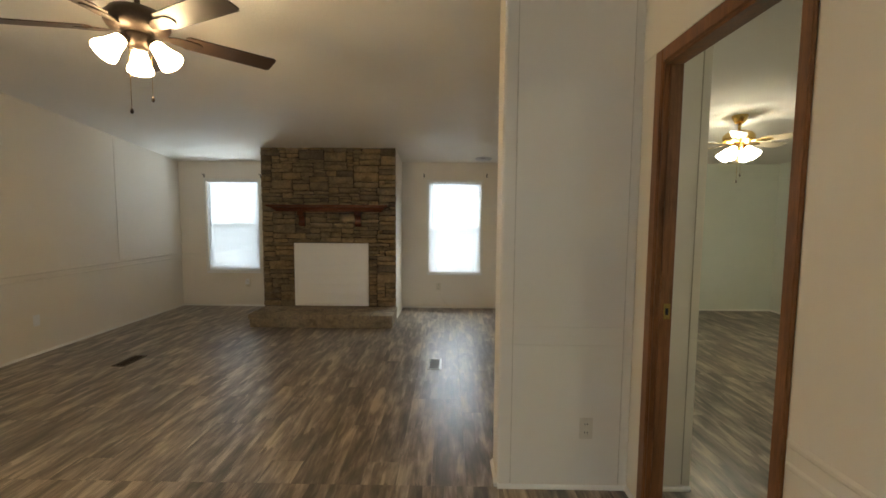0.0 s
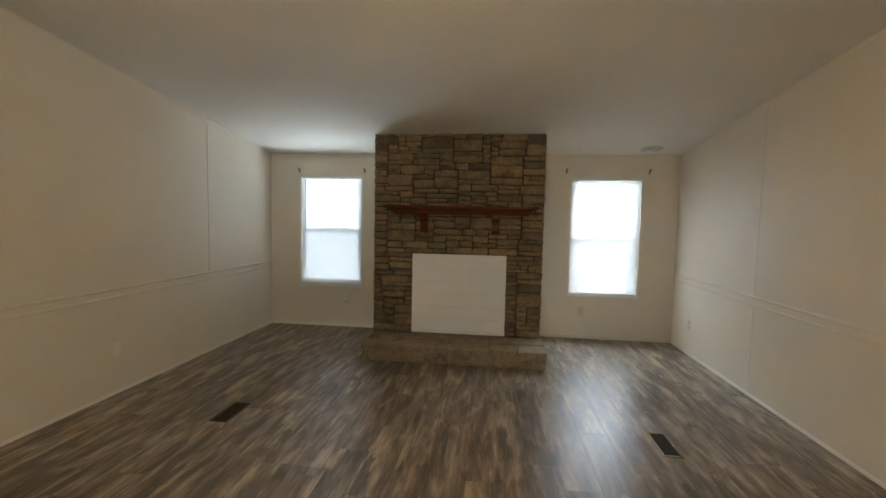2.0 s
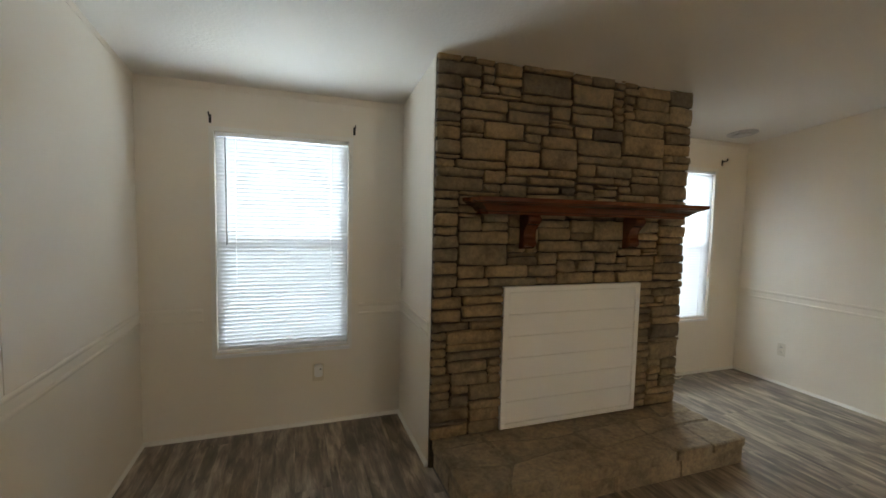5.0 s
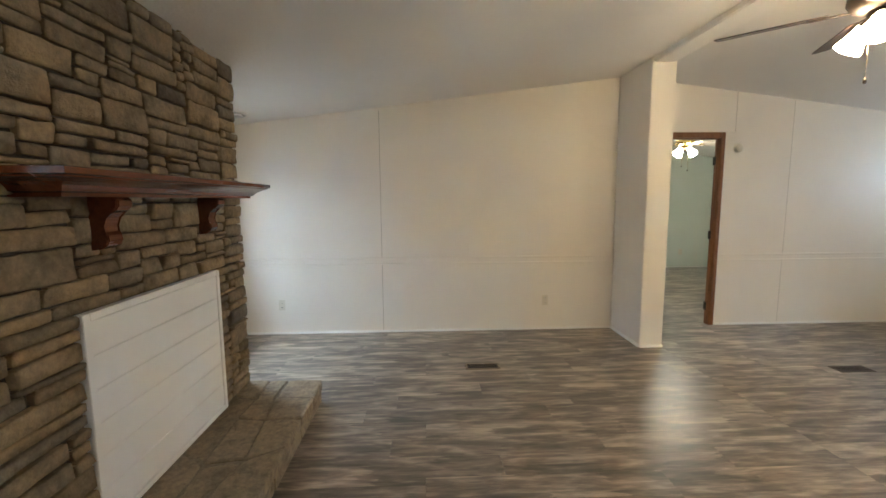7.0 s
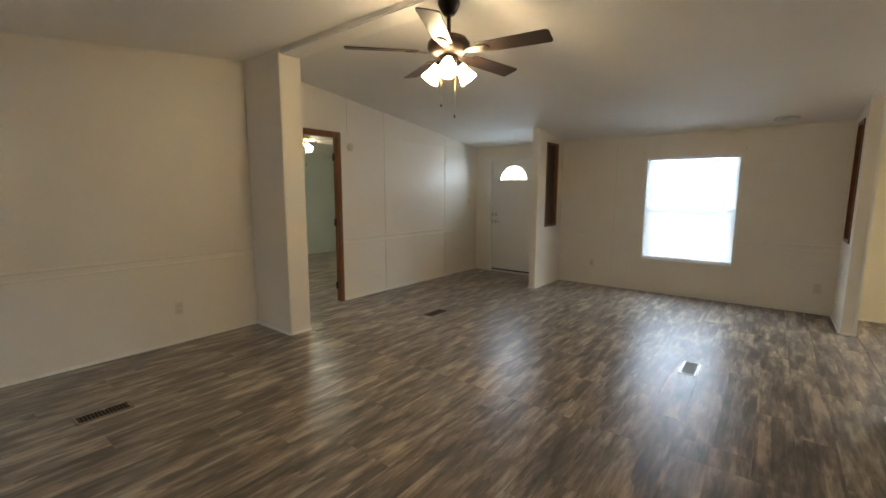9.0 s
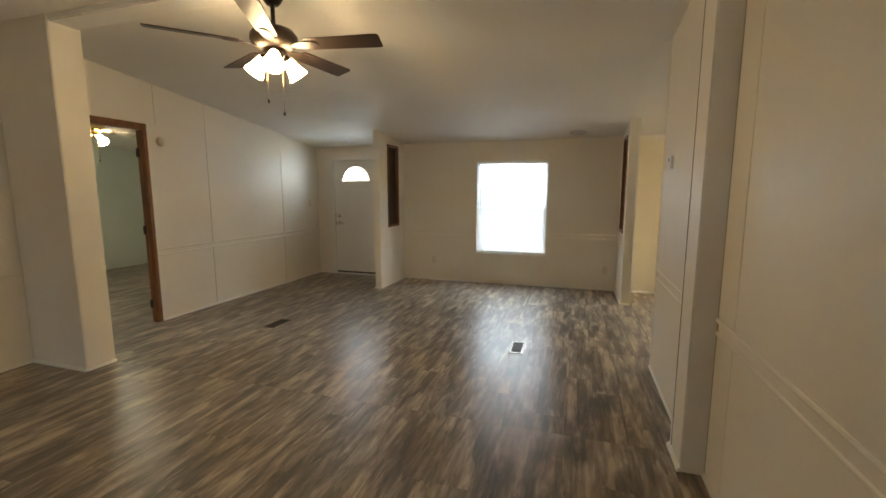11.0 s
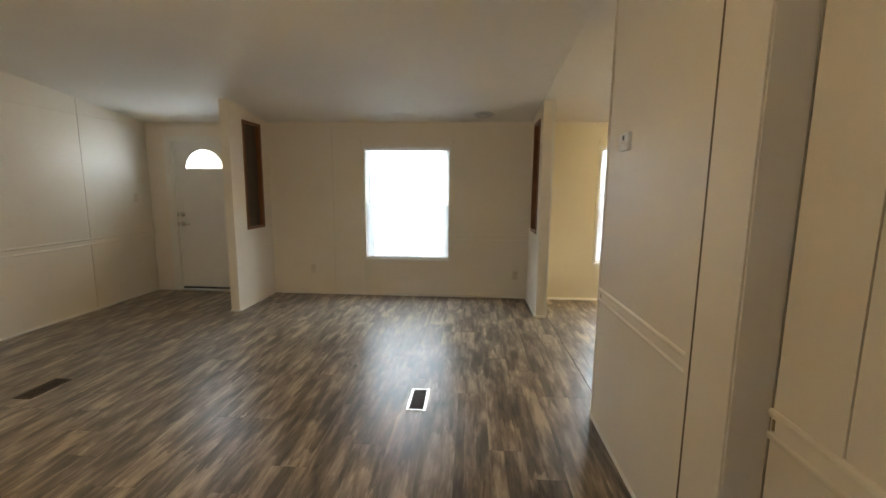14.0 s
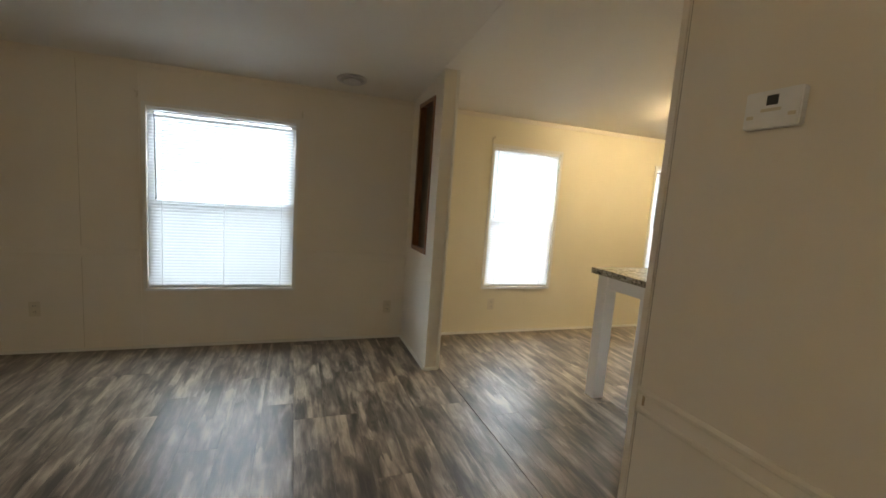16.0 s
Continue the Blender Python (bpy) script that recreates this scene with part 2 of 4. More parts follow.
HEADRAIL = sheer_material("blind_headrail_vinyl", (0.86, 0.87, 0.88), 0.12)
SCREEN = screen_material()
SHADE_ON = emitter("lit_frosted_glass", (1.0, 0.76, 0.44), 23.5)
SHADE_BED = emitter("lit_bedroom_glass", (1.0, 0.99, 0.83), 12.5)
KITCHEN_ON = emitter("lit_kitchen_dome", (1.0, 0.78, 0.46), 58.0)


def granite():
    m = Mat("speckled_laminate", 0.25)
    v = m.coords()
    a = m.ramp(m.noise(v, 22, 5, 0.7, 1.5), [(0.40, (0.06, 0.065, 0.05)), (0.5, (0.45, 0.42, 0.34)), (0.62, (0.72, 0.70, 0.64))])
    b = m.ramp(m.noise(v, 120, 4, 0.7), [(0.4, (0.5, 0.5, 0.5)), (0.6, (1.1, 1.1, 1.1))])
    m.colour(m.mix(0.7, a, b, "MULTIPLY"))
    return m.m


GRANITE = granite()


# ---- mesh helpers ----
def box(bm, x0, x1, y0, y1, z0, z1, bevel=0.0, segs=2):
    """A box, bevelled where asked, added to bm."""
    made = bmesh.ops.create_cube(bm, size=1.0)["verts"]
    for v in made:
        v.co = Vector((x0 + (v.co.x + 0.5) * (x1 - x0), y0 + (v.co.y + 0.5) * (y1 - y0), z0 + (v.co.z + 0.5) * (z1 - z0)))
    if bevel:
        edges = list({e for v in made for e in v.link_edges})
        bmesh.ops.bevel(bm, geom=edges, offset=bevel, segments=segs, affect="EDGES", clamp_overlap=True)
    return bm


def lathe(bm, profile, centre=(0, 0, 0), segs=24, m=None):
    """A turned solid from (radius, z) pairs."""
    rings = []
    for r, z in profile:
        ring = []
        for i in range(segs):
            a = 2 * math.pi * i / segs
            co = Vector((r * math.cos(a), r * math.sin(a), z))
            ring.append(bm.verts.new((m @ co if m else co) + Vector(centre)))
        rings.append(ring)
    for a, b in zip(rings, rings[1:]):
        for i in range(segs):
            f = bm.faces.new((a[i], a[(i + 1) % segs], b[(i + 1) % segs], b[i]))
            f.smooth = True
    if profile[0][0] > 1e-4:
        bm.faces.new(list(reversed(rings[0])))
    if profile[-1][0] > 1e-4:
        bm.faces.new(rings[-1])
    return bm


def rod(bm, a, b, r, segs=8):
    """A round bar from a to b."""
    a, b = Vector(a), Vector(b)
    q = (b - a).to_track_quat("Z", "Y").to_matrix()
    rings = [[bm.verts.new(p + q @ Vector((r * math.cos(2 * math.pi * i / segs), r * math.sin(2 * math.pi * i / segs), 0))) for i in range(segs)] for p in (a, b)]
    for i in range(segs):
        bm.faces.new((rings[0][i], rings[0][(i + 1) % segs], rings[1][(i + 1) % segs], rings[1][i])).smooth = True
    bm.faces.new(list(reversed(rings[0])))
    bm.faces.new(rings[1])
    return bm


def prism(bm, outline, axis, a, b):
    """A flat outline pushed from a to b along an axis: 'x' takes (y, z), 'y' takes (x, z), 'z' takes (x, y)."""
    def at(p, t):
        return {"x": (t, p[0], p[1]), "y": (p[0], t, p[1]), "z": (p[0], p[1], t)}[axis]
    lo, hi = [bm.verts.new(at(p, a)) for p in outline], [bm.verts.new(at(p, b)) for p in outline]
    n = len(outline)
    for i in range(n):
        bm.faces.new((lo[i], lo[(i + 1) % n], hi[(i + 1) % n], hi[i]))
    bm.faces.new(list(reversed(lo)))
    bm.faces.new(hi)
    return bm


def mesh_of(name, bm, material):
    bmesh.ops.recalc_face_normals(bm, faces=bm.faces)
    me = bpy.data.meshes.new(name)
    bm.to_mesh(me)
    bm.free()
    me.materials.append(material)
    return me


def thing(name, label, category, group="", kind="", at=(0, 0, 0)):
    """An empty at the thing's base, to carry its parts."""
    ob = new(name)
    ob.empty_display_size = 0.05
    ob.location = at
    return tagged(ob, label, category, group, kind)


def part(name, bm, material, parent, label=""):
    """One mesh object under a thing or under a part, built in its parent's coordinates."""
    ob = new(name, mesh_of(name, bm, material))
    ob.parent = parent
    return tagged(ob, label)


def single(name, bm, material, label, category, group="", kind=""):
    return tagged(new(name, mesh_of(name, bm, material)), label, category, group, kind)


def solid(*dims, bevel=0.0):
    return box(bmesh.new(), *dims, bevel=bevel)


def structure(name, bm, material, label, category):
    return single(name, bm, material, label, category, kind="structure")


def wall_y(name, x0, x1, y0, y1, z0, z1, holes, material, label):
    """A wall along x with openings (x0, x1, z0, z1) cut right through it."""
    bm = bmesh.new()
    xs = sorted({x0, x1, *[h[0] for h in holes], *[h[1] for h in holes]})
    for a, b in zip(xs, xs[1:]):
        cut = sorted((h[2], h[3]) for h in holes if h[0] <= a + 1e-6 and h[1] >= b - 1e-6)
        z = z0
        for lo, hi in cut + [(z1, z1)]:
            if lo > z:
                box(bm, a, b, y0, y1, z, lo)
            z = hi
    return structure(name, bm, material, label, "wall")


def wall_x(name, x0, x1, y0, y1, z0, z1, holes, material, label):
    """A wall along y with openings (y0, y1, z0, z1) cut right through it."""
    bm = bmesh.new()
    ys = sorted({y0, y1, *[h[0] for h in holes], *[h[1] for h in holes]})
    for a, b in zip(ys, ys[1:]):
        cut = sorted((h[2], h[3]) for h in holes if h[0] <= a + 1e-6 and h[1] >= b - 1e-6)
        z = z0
        for lo, hi in cut + [(z1, z1)]:
            if lo > z:
                box(bm, x0, x1, a, b, z, lo)
            z = hi
    return structure(name, bm, material, label, "wall")


# ---- large structure ----
TOP = 2.85
DOOR = (1.132, 1.86, 0.0, 2.04)            # bedroom doorway: y0, y1, z0, z1
FRONT_DOOR = (0.07, 0.93, 0.0, 1.935)     # x0, x1, z0, z1
INSET = (-1.70, -1.31, 0.885, 2.09)       # openings in the two short partitions
front_holes = [WINDOWS["front"], FRONT_DOOR]
wall_y("wall_front", -3.66, XRF, YF - 0.14, YF, 0, TOP, front_holes, WALL, "cream painted front wall with a window and door")
wall_y("wall_dining_front", XK, -3.66, YF - 0.14, YF, 0, TOP, [WINDOWS["dining"], WINDOWS["kitchen"]], WALL_LAMPLIT, "cream dining wall with two windows, tinted yellow for lamplight")
wall_y("wall_bedroom_front", XRF, XBED, YF - 0.14, YF, 0, TOP, [], BEDWALL, "pale green bedroom wall")
wall_y("wall_back", XL - 0.1, XRB, YB, YB + 0.14, 0, TOP, [WINDOWS["back_left"], WINDOWS["back_right"]], WALL, "cream painted back wall with two windows")
wall_y("wall_bedroom_back", XRB, XBED, YB, YB + 0.14, 0, TOP, [], BEDWALL, "pale green bedroom wall")
wall_x("wall_left", XL - 0.10, XL, 2.215, YB, 0, TOP, [], WALL, "cream vinyl-panelled wall with chair rail")
wall_x("wall_thermostat", -3.76, -3.653, 0.846, 1.964, 0, TOP, [], WALL, "cream panelled wall that carries a thermostat")
wall_y("wall_kitchen_back", XK, -3.76, 2.0, 2.1, 0, TOP, [], WALL_LAMPLIT, "cream kitchen wall tinted yellow for lamplight")
wall_x("wall_kitchen_end", XK - 0.1, XK, YF, 2.1, 0, TOP, [], WALL_LAMPLIT, "cream kitchen end wall tinted yellow for lamplight")
wall_x("wall_right_back", XRB, 1.335, RIDGE1, YB, 0, TOP, [], WALL, "cream vinyl-panelled wall with chair rail")
wall_x("wall_right_front", XRF, 1.275, YF, RIDGE0, 0, TOP, [DOOR], WALL, "cream vinyl-panelled wall with a bedroom doorway")
wall_x("wall_right_front_lining", 1.275, 1.305, YF, RIDGE0, 0, TOP, [DOOR], BEDWALL, "pale green bedroom side of the wall")
wall_x("wall_bedroom_end", XBED, XBED + 0.1, YF, YB, 0, TOP, [], BEDWALL, "pale green bedroom end wall")
structure("pillar_right", solid(0.58, 1.335, RIDGE0, RIDGE1, 0, TOP, bevel=0.006), WALL, "cream boxed pillar carrying the ridge beam", "pillar")
structure("pillar_bedroom", solid(1.335, 1.556, RIDGE0, RIDGE1, 0, TOP, bevel=0.006), WALL, "pale boxed pillar inside the bedroom", "pillar")
structure("pillar_left", solid(-3.80, -3.578, 1.97, 2.215, 0, TOP, bevel=0.006), WALL, "cream boxed pillar at the wall", "pillar")
structure("ridge_beam", solid(XL - 0.1, 1.335, RIDGE0 + 0.01, RIDGE1 - 0.01, 2.595, RIDGE_Z + 0.1, bevel=0.008), CEIL, "painted ridge beam across the vaulted ceiling", "beam")
wall_x("partition_entry", -0.365, -0.27, YF, -1.05, 0, TOP, [INSET], WALL, "short cream partition with a framed opening")
wall_x("partition_dining", -3.71, -3.61, YF, -1.13, 0, TOP, [INSET], WALL, "short cream partition with a framed opening")

for nm, ya, yb, x0, x1 in (("ceiling_front", YF - 0.14, RIDGE0 + 0.02, XK - 0.1, XBED + 0.1), ("ceiling_back", RIDGE1 - 0.02, YB + 0.14, XK - 0.1, XBED + 0.1)):
    za, zb = ceil_z(ya), ceil_z(yb)
    structure(nm, prism(bmesh.new(), [(ya, za), (yb, zb), (yb, zb + 0.12), (ya, za + 0.12)], "x", x0, x1), CEIL, "off-white textured vaulted ceiling", "ceiling")

structure("ground", solid(-60, 60, -60, 60, -0.7, -0.6), plain("grass_ground", (0.10, 0.13, 0.06), 0.95, 0, 0.4, 3), "grassy ground outside the house", "ground")
structure("subfloor", solid(XK - 0.1, XBED + 0.1, YF - 0.14, YB + 0.14, -0.2, -0.008), DARKWELL, "dark subfloor under the planks", "floor")
floor = thing("floor", "grey-brown wood-look vinyl plank floor", "floor", kind="structure")


# ---- wall trim: chair rails, battens, quarter rounds ----
def rail(name, axis, at, a, b, face, z0=0.725, flat=1.0):
    """A moulded chair rail on a wall; face is +1 or -1, the way the wall looks."""
    prof = [(0, 0), (0.008, 0.0), (0.011, 0.006), (0.011, 0.014), (0.005, 0.020), (0.005, 0.058), (0.011, 0.064), (0.013, 0.074), (0.009, 0.083), (0, 0.085)]
    out = [(at + face * (d * flat if d else -0.002), z0 + h) for d, h in prof]
    bm = prism(bmesh.new(), out, "x" if axis == "y" else "y", a, b)
    return structure(name, bm, WALL, "cream painted chair rail moulding", "trim")


def panels(wall, axis, at, face, spans, z0, z1, gap=0.003, proud=0.005, joint=None):
    """Vinyl-faced wall boards as pieces of a wall, with a sunk joint strip between them."""
    lo, hi = sorted((at - face * 0.002, at + face * proud))
    jl, jh = sorted((at - face * 0.002, at + face * 0.0012))
    for k, (a, b) in enumerate(zip(spans, spans[1:])):
        bm = solid(lo, hi, a + gap, b - gap, z0, z1) if axis == "x" else solid(a + gap, b - gap, lo, hi, z0, z1)
        part("panel", bm, WALL, wall)
        if k:
            bm = solid(jl, jh, a - gap, a + gap, z0, z1) if axis == "x" else solid(a - gap, a + gap, jl, jh, z0, z1)
            part("joint", bm, (joint[k - 1] if isinstance(joint, tuple) else joint) or JOINT, wall, "dull brown joint strip")


def quarter(axis, at, a, b, face):
    """A quarter-round strip between wall and floor."""
    pts = [(0, 0)] + [(0.017 * math.cos(t), 0.022 * math.sin(t)) for t in (0, 0.5, 1.05, 1.57)]
    out = [(at + face * (p - 0.001), q + 0.0005) for p, q in pts]
    return structure("baseboard", prism(bmesh.new(), out, "x" if axis == "y" else "y", a, b), TRIM, "white quarter-round strip along the floor", "baseboard")


rail("trim_rail_left", "x", XL, 2.215, YB, 1)
rail("trim_rail_right_back", "x", XRB, RIDGE1, YB, -1, 0.725, 0.75)
rail("trim_rail_right_front", "x", XRF, YF, 1.09, -1, 0.715, 0.65)
rail("trim_rail_thermostat", "x", -3.653, 0.873, 1.955, 1, 0.725, 1.1)
NOTCH = plain("bare_board", (0.40, 0.30, 0.19), 0.8)
for host, x, ya, yb, face in (("trim_rail_thermostat", -3.653, 0.889, 0.897, 1), ("trim_rail_left", XL, 2.226, 2.234, 1)):
    lo, hi = sorted((x, x + face * 0.0075))
    part("end_notch", solid(lo, hi, ya, yb, 0.752, 0.782), NOTCH, bpy.data.objects[host], "bare brown notch")
rail("trim_rail_front_a", "y", YF, -1.53, -0.365, 1, 0.715, 0.4)
rail("trim_rail_front_b", "y", YF, -3.61, -2.68, 1, 0.715, 0.4)
rail("trim_rail_back_a", "y", YB, XL, -3.36, -1, 0.725, 0.5)
rail("trim_rail_back_b", "y", YB, -2.43, -2.125, -1, 0.725, 0.5)

rail("trim_rail_chimney", "x", -2.135, 5.56, YB - 0.012, -1, 0.735, 0.8)


def crown(name, x0, x1, y, face):
    """A flat strip along the top of an outer wall, under the ceiling."""
    ya, yb = sorted((y - face * 0.002, y + face * 0.008))
    return structure(name, solid(x0, x1, ya, yb, ceil_z(y) - 0.045, ceil_z(y) - 0.004, bevel=0.002), WALL, "cream flat strip under the ceiling", "trim")


def raked(name, x, y0, y1, face):
    """A flat strip that follows the sloping ceiling along a side wall."""
    z0, z1 = ceil_z(y0), ceil_z(y1)
    lo, hi = sorted((x - face * 0.002, x + face * 0.008))
    return structure(name, prism(bmesh.new(), [(y0, z0 - 0.034), (y1, z1 - 0.034), (y1, z1 - 0.003), (y0, z0 - 0.003)], "x", lo, hi), WALL, "cream flat strip under the sloping ceiling", "trim")


crown("trim_crown_back_a", XL, -2.135, YB, -1)
crown("trim_crown_back_b", -0.378, XRB, YB, -1)
crown("trim_crown_front_a", -3.61, -0.365, YF, 1)
crown("trim_crown_front_b", -0.27, XRF, YF, 1)
crown("trim_crown_dining", XK, -3.71, YF, 1)
raked("trim_rake_left", XL, 2.22, YB - 0.01, 1)
raked("trim_rake_right_back", XRB, RIDGE1 + 0.003, YB - 0.01, -1)
y_a, y_b = -1.12, 0.83
structure("trim_ceiling_seam", prism(bmesh.new(), [(y_a, ceil_z(y_a) - 0.006), (y_b, ceil_z(y_b) - 0.006), (y_b, ceil_z(y_b) + 0.01), (y_a, ceil_z(y_a) + 0.01)], "x", -3.653, -3.60), CEIL, "painted seam strip across the ceiling opening", "trim")

left, right_back, right_front, thermo, pil = (bpy.data.objects[n] for n in ("wall_left", "wall_right_back", "wall_right_front", "wall_thermostat", "pillar_right"))
panels(left, "x", XL, 1, (2.22, 2.43, 5.02, YB - 0.002), 0.8, TOP, joint=(MIDJOINT, JOINT))
panels(left, "x", XL, 1, (2.22, 2.43, YB - 0.002), 0.002, 0.74, joint=MIDJOINT)
panels(right_back, "x", XRB, -1, (RIDGE1 + 0.002, 4.74, YB - 0.002), 0.8, TOP, joint=MIDJOINT)
panels(right_back, "x", XRB, -1, (RIDGE1 + 0.002, 4.74, YB - 0.002), 0.002, 0.74, joint=MIDJOINT)
panels(right_front, "x", XRF, -1, (YF + 0.002, -0.98, 0.36, 1.092), 0.79, 2.095)
panels(right_front, "x", XRF, -1, (YF + 0.002, -0.98, 0.36, 0.99, RIDGE0 - 0.002), 2.099, TOP)
panels(right_front, "x", XRF, -1, (YF + 0.002, -0.98, 0.36, 1.092), 0.002, 0.73)
panels(thermo, "x", -3.653, 1, (0.873, 1.94, 1.962), 0.79, TOP, 0.0035, 0.007, DARKJOINT)
panels(thermo, "x", -3.653, 1, (0.873, 1.94, 1.962), 0.002, 0.74, 0.0035, 0.007, DARKJOINT)
front = bpy.data.objects["wall_front"]
panels(front, "y", YF, 1, (-1.54, -1.17, -0.367), 0.79, TOP, joint=FAINTJOINT)
panels(front, "y", YF, 1, (-1.54, -1.17, -0.367), 0.002, 0.73, joint=FAINTJOINT)
panels(pil, "y", RIDGE0, -1, (0.584, 0.645, 1.19, XRF - 0.002), 0.84, TOP, joint=FAINTJOINT)
panels(pil, "y", RIDGE0, -1, (0.584, 0.645, 1.19, XRF - 0.002), 0.748, 0.836, joint=FAINTJOINT)
panels(pil, "y", RIDGE0, -1, (0.584, 0.645, 1.19, XRF - 0.002), 0.002, 0.744, joint=FAINTJOINT)
structure("trim_partition_edge", solid(-3.725, -3.70, -1.15, -1.122, 0, 2.27, bevel=0.004), TRIM, "cream corner bead on the partition's end", "trim")

structure("trim_corner_bead", solid(-3.672, -3.6445, 0.841, 0.871, 0, 2.6, bevel=0.004), WALL, "cream bead on the wall corner", "trim")
structure("trim_bedroom_pillar_joint", solid(1.509, 1.514, RIDGE0 - 0.002, RIDGE0 + 0.004, 0.03, 2.6), MIDJOINT, "tan joint on the bedroom pillar", "trim")
structure("trim_pillar_face_joint", solid(-3.584, -3.5765, 2.008, 2.016, 0, 2.6), DARKJOINT, "dark joint on the pillar face", "trim")
structure("trim_pillar_wall_joint", solid(XL - 0.002, XL + 0.0065, 2.2155, 2.2190, 0, 2.6), MIDJOINT, "tan joint between pillar and wall", "trim")
structure("trim_corner_joint", solid(-3.655, -3.6505, 0.871, 0.8765, 0, 2.6), DARKJOINT, "dark joint beside the corner bead", "trim")
structure("trim_pillar_bead", solid(-3.658, -3.641, 1.9525, 1.9605, 0, 2.6, bevel=0.002), DARKJOINT, "dark bead beside the pillar", "trim")
structure("trim_pillar_joint", solid(-3.668, -3.6505, 1.9635, 1.9695, 0, 2.6), DARKJOINT, "dark joint between wall and pillar", "trim")
quarter("x", XL, 2.215, YB, 1)
quarter("x", XRB, RIDGE1, YB, -1)
quarter("x", XRF, YF, 1.09, -1)
quarter("x", XRF, 1.92, RIDGE0, -1)
quarter("x", -3.653, 0.838, 1.97, 1)
quarter("x", 0.58, RIDGE0, RIDGE1, -1)
quarter("x", -3.578, 1.97, 2.215, 1)
quarter("x", -0.365, YF, -1.05, -1)
quarter("x", -0.27, YF, -1.05, 1)
quarter("x", -3.61, YF, -1.13, 1)
quarter("x", -2.135, 5.53, YB, -1)
quarter("x", -0.378, 5.53, YB, 1)
quarter("x", XBED, YF, YB, -1)
quarter("y", YF, -3.61, -0.365, 1)
quarter("y", YF, -0.27, 0.01, 1)
quarter("y", YF, 0.99, XRF, 1)
quarter("y", YF, XK, -3.71, 1)
quarter("y", -1.05, -0.365, -0.27, 1)
quarter("y", -1.13, -3.71, -3.61, 1)
quarter("y", YB, XL, -2.135, -1)
quarter("y", YB, -0.378, XRB, -1)
quarter("y", YB, 1.335, XBED, -1)
quarter("y", RIDGE0, 0.58, XRF, -1)
quarter("y", RIDGE0, 1.305, 1.556, -1)
quarter("y", RIDGE1, 0.58, XRB, 1)


# ---- windows and blinds ----
def window(name, dims, wall_in, out, label):
    """A white vinyl single-hung window; out is +1 where outside lies towards +y."""
    x0, x1, z0, z1 = dims
    w = thing(name, label, "window", kind="structure")
    ya, yb = sorted((wall_in + out * 0.035, wall_in + out * 0.085))
    zm = z0 + (z1 - z0) * 0.495
    bm = bmesh.new()
    f = 0.04
    box(bm, x0, x0 + f, ya, yb, z0, z1)
    box(bm, x1 - f, x1, ya, yb, z0, z1)
    box(bm, x0 + f, x1 - f, ya, yb, z0, z0 + f)
    box(bm, x0 + f, x1 - f, ya, yb, z1 - f, z1)
    part("window_frame", bm, VINYL, w)
    ym = wall_in + out * 0.058
    part("meeting_rail", solid(x0 + f, x1 - f, ym - 0.02, ym + 0.02, zm - 0.017, zm + 0.017, bevel=0.004), VINYL, w)
    for lo, hi in ((z0 + f, zm - 0.017), (zm + 0.017, z1 - f)):
        p = part("pane", solid(x0 + f, x1 - f, ym - 0.003, ym + 0.003, lo, hi), GLASS, w)
        p.visible_shadow = False
    ys = wall_in + out * 0.08
    part("insect_screen", solid(x0 + f, x1 - f, ys - 0.001, ys + 0.001, z0 + f, zm), SCREEN, w, "grey insect mesh over the lower sash")
    # flat surround on the room side
    bm = bmesh.new()
    yi, yo = sorted((wall_in - out * 0.009, wall_in + out * 0.002))
    t = 0.028
    box(bm, x0 - t, x0, yi, yo, z0 - t, z1 + t)
    box(bm, x1, x1 + t, yi, yo, z0 - t, z1 + t)
    box(bm, x0, x1, yi, yo, z1, z1 + t)
    part("surround", bm, TRIM, w)
    yi, yo = sorted((wall_in - out * 0.022, wall_in + out * 0.002))
    part("window_sill", solid(x0 - 0.01, x1 + 0.01, yi, yo, z0 - 0.026, z0 - 0.004, bevel=0.004), VINYL, w)
    return w


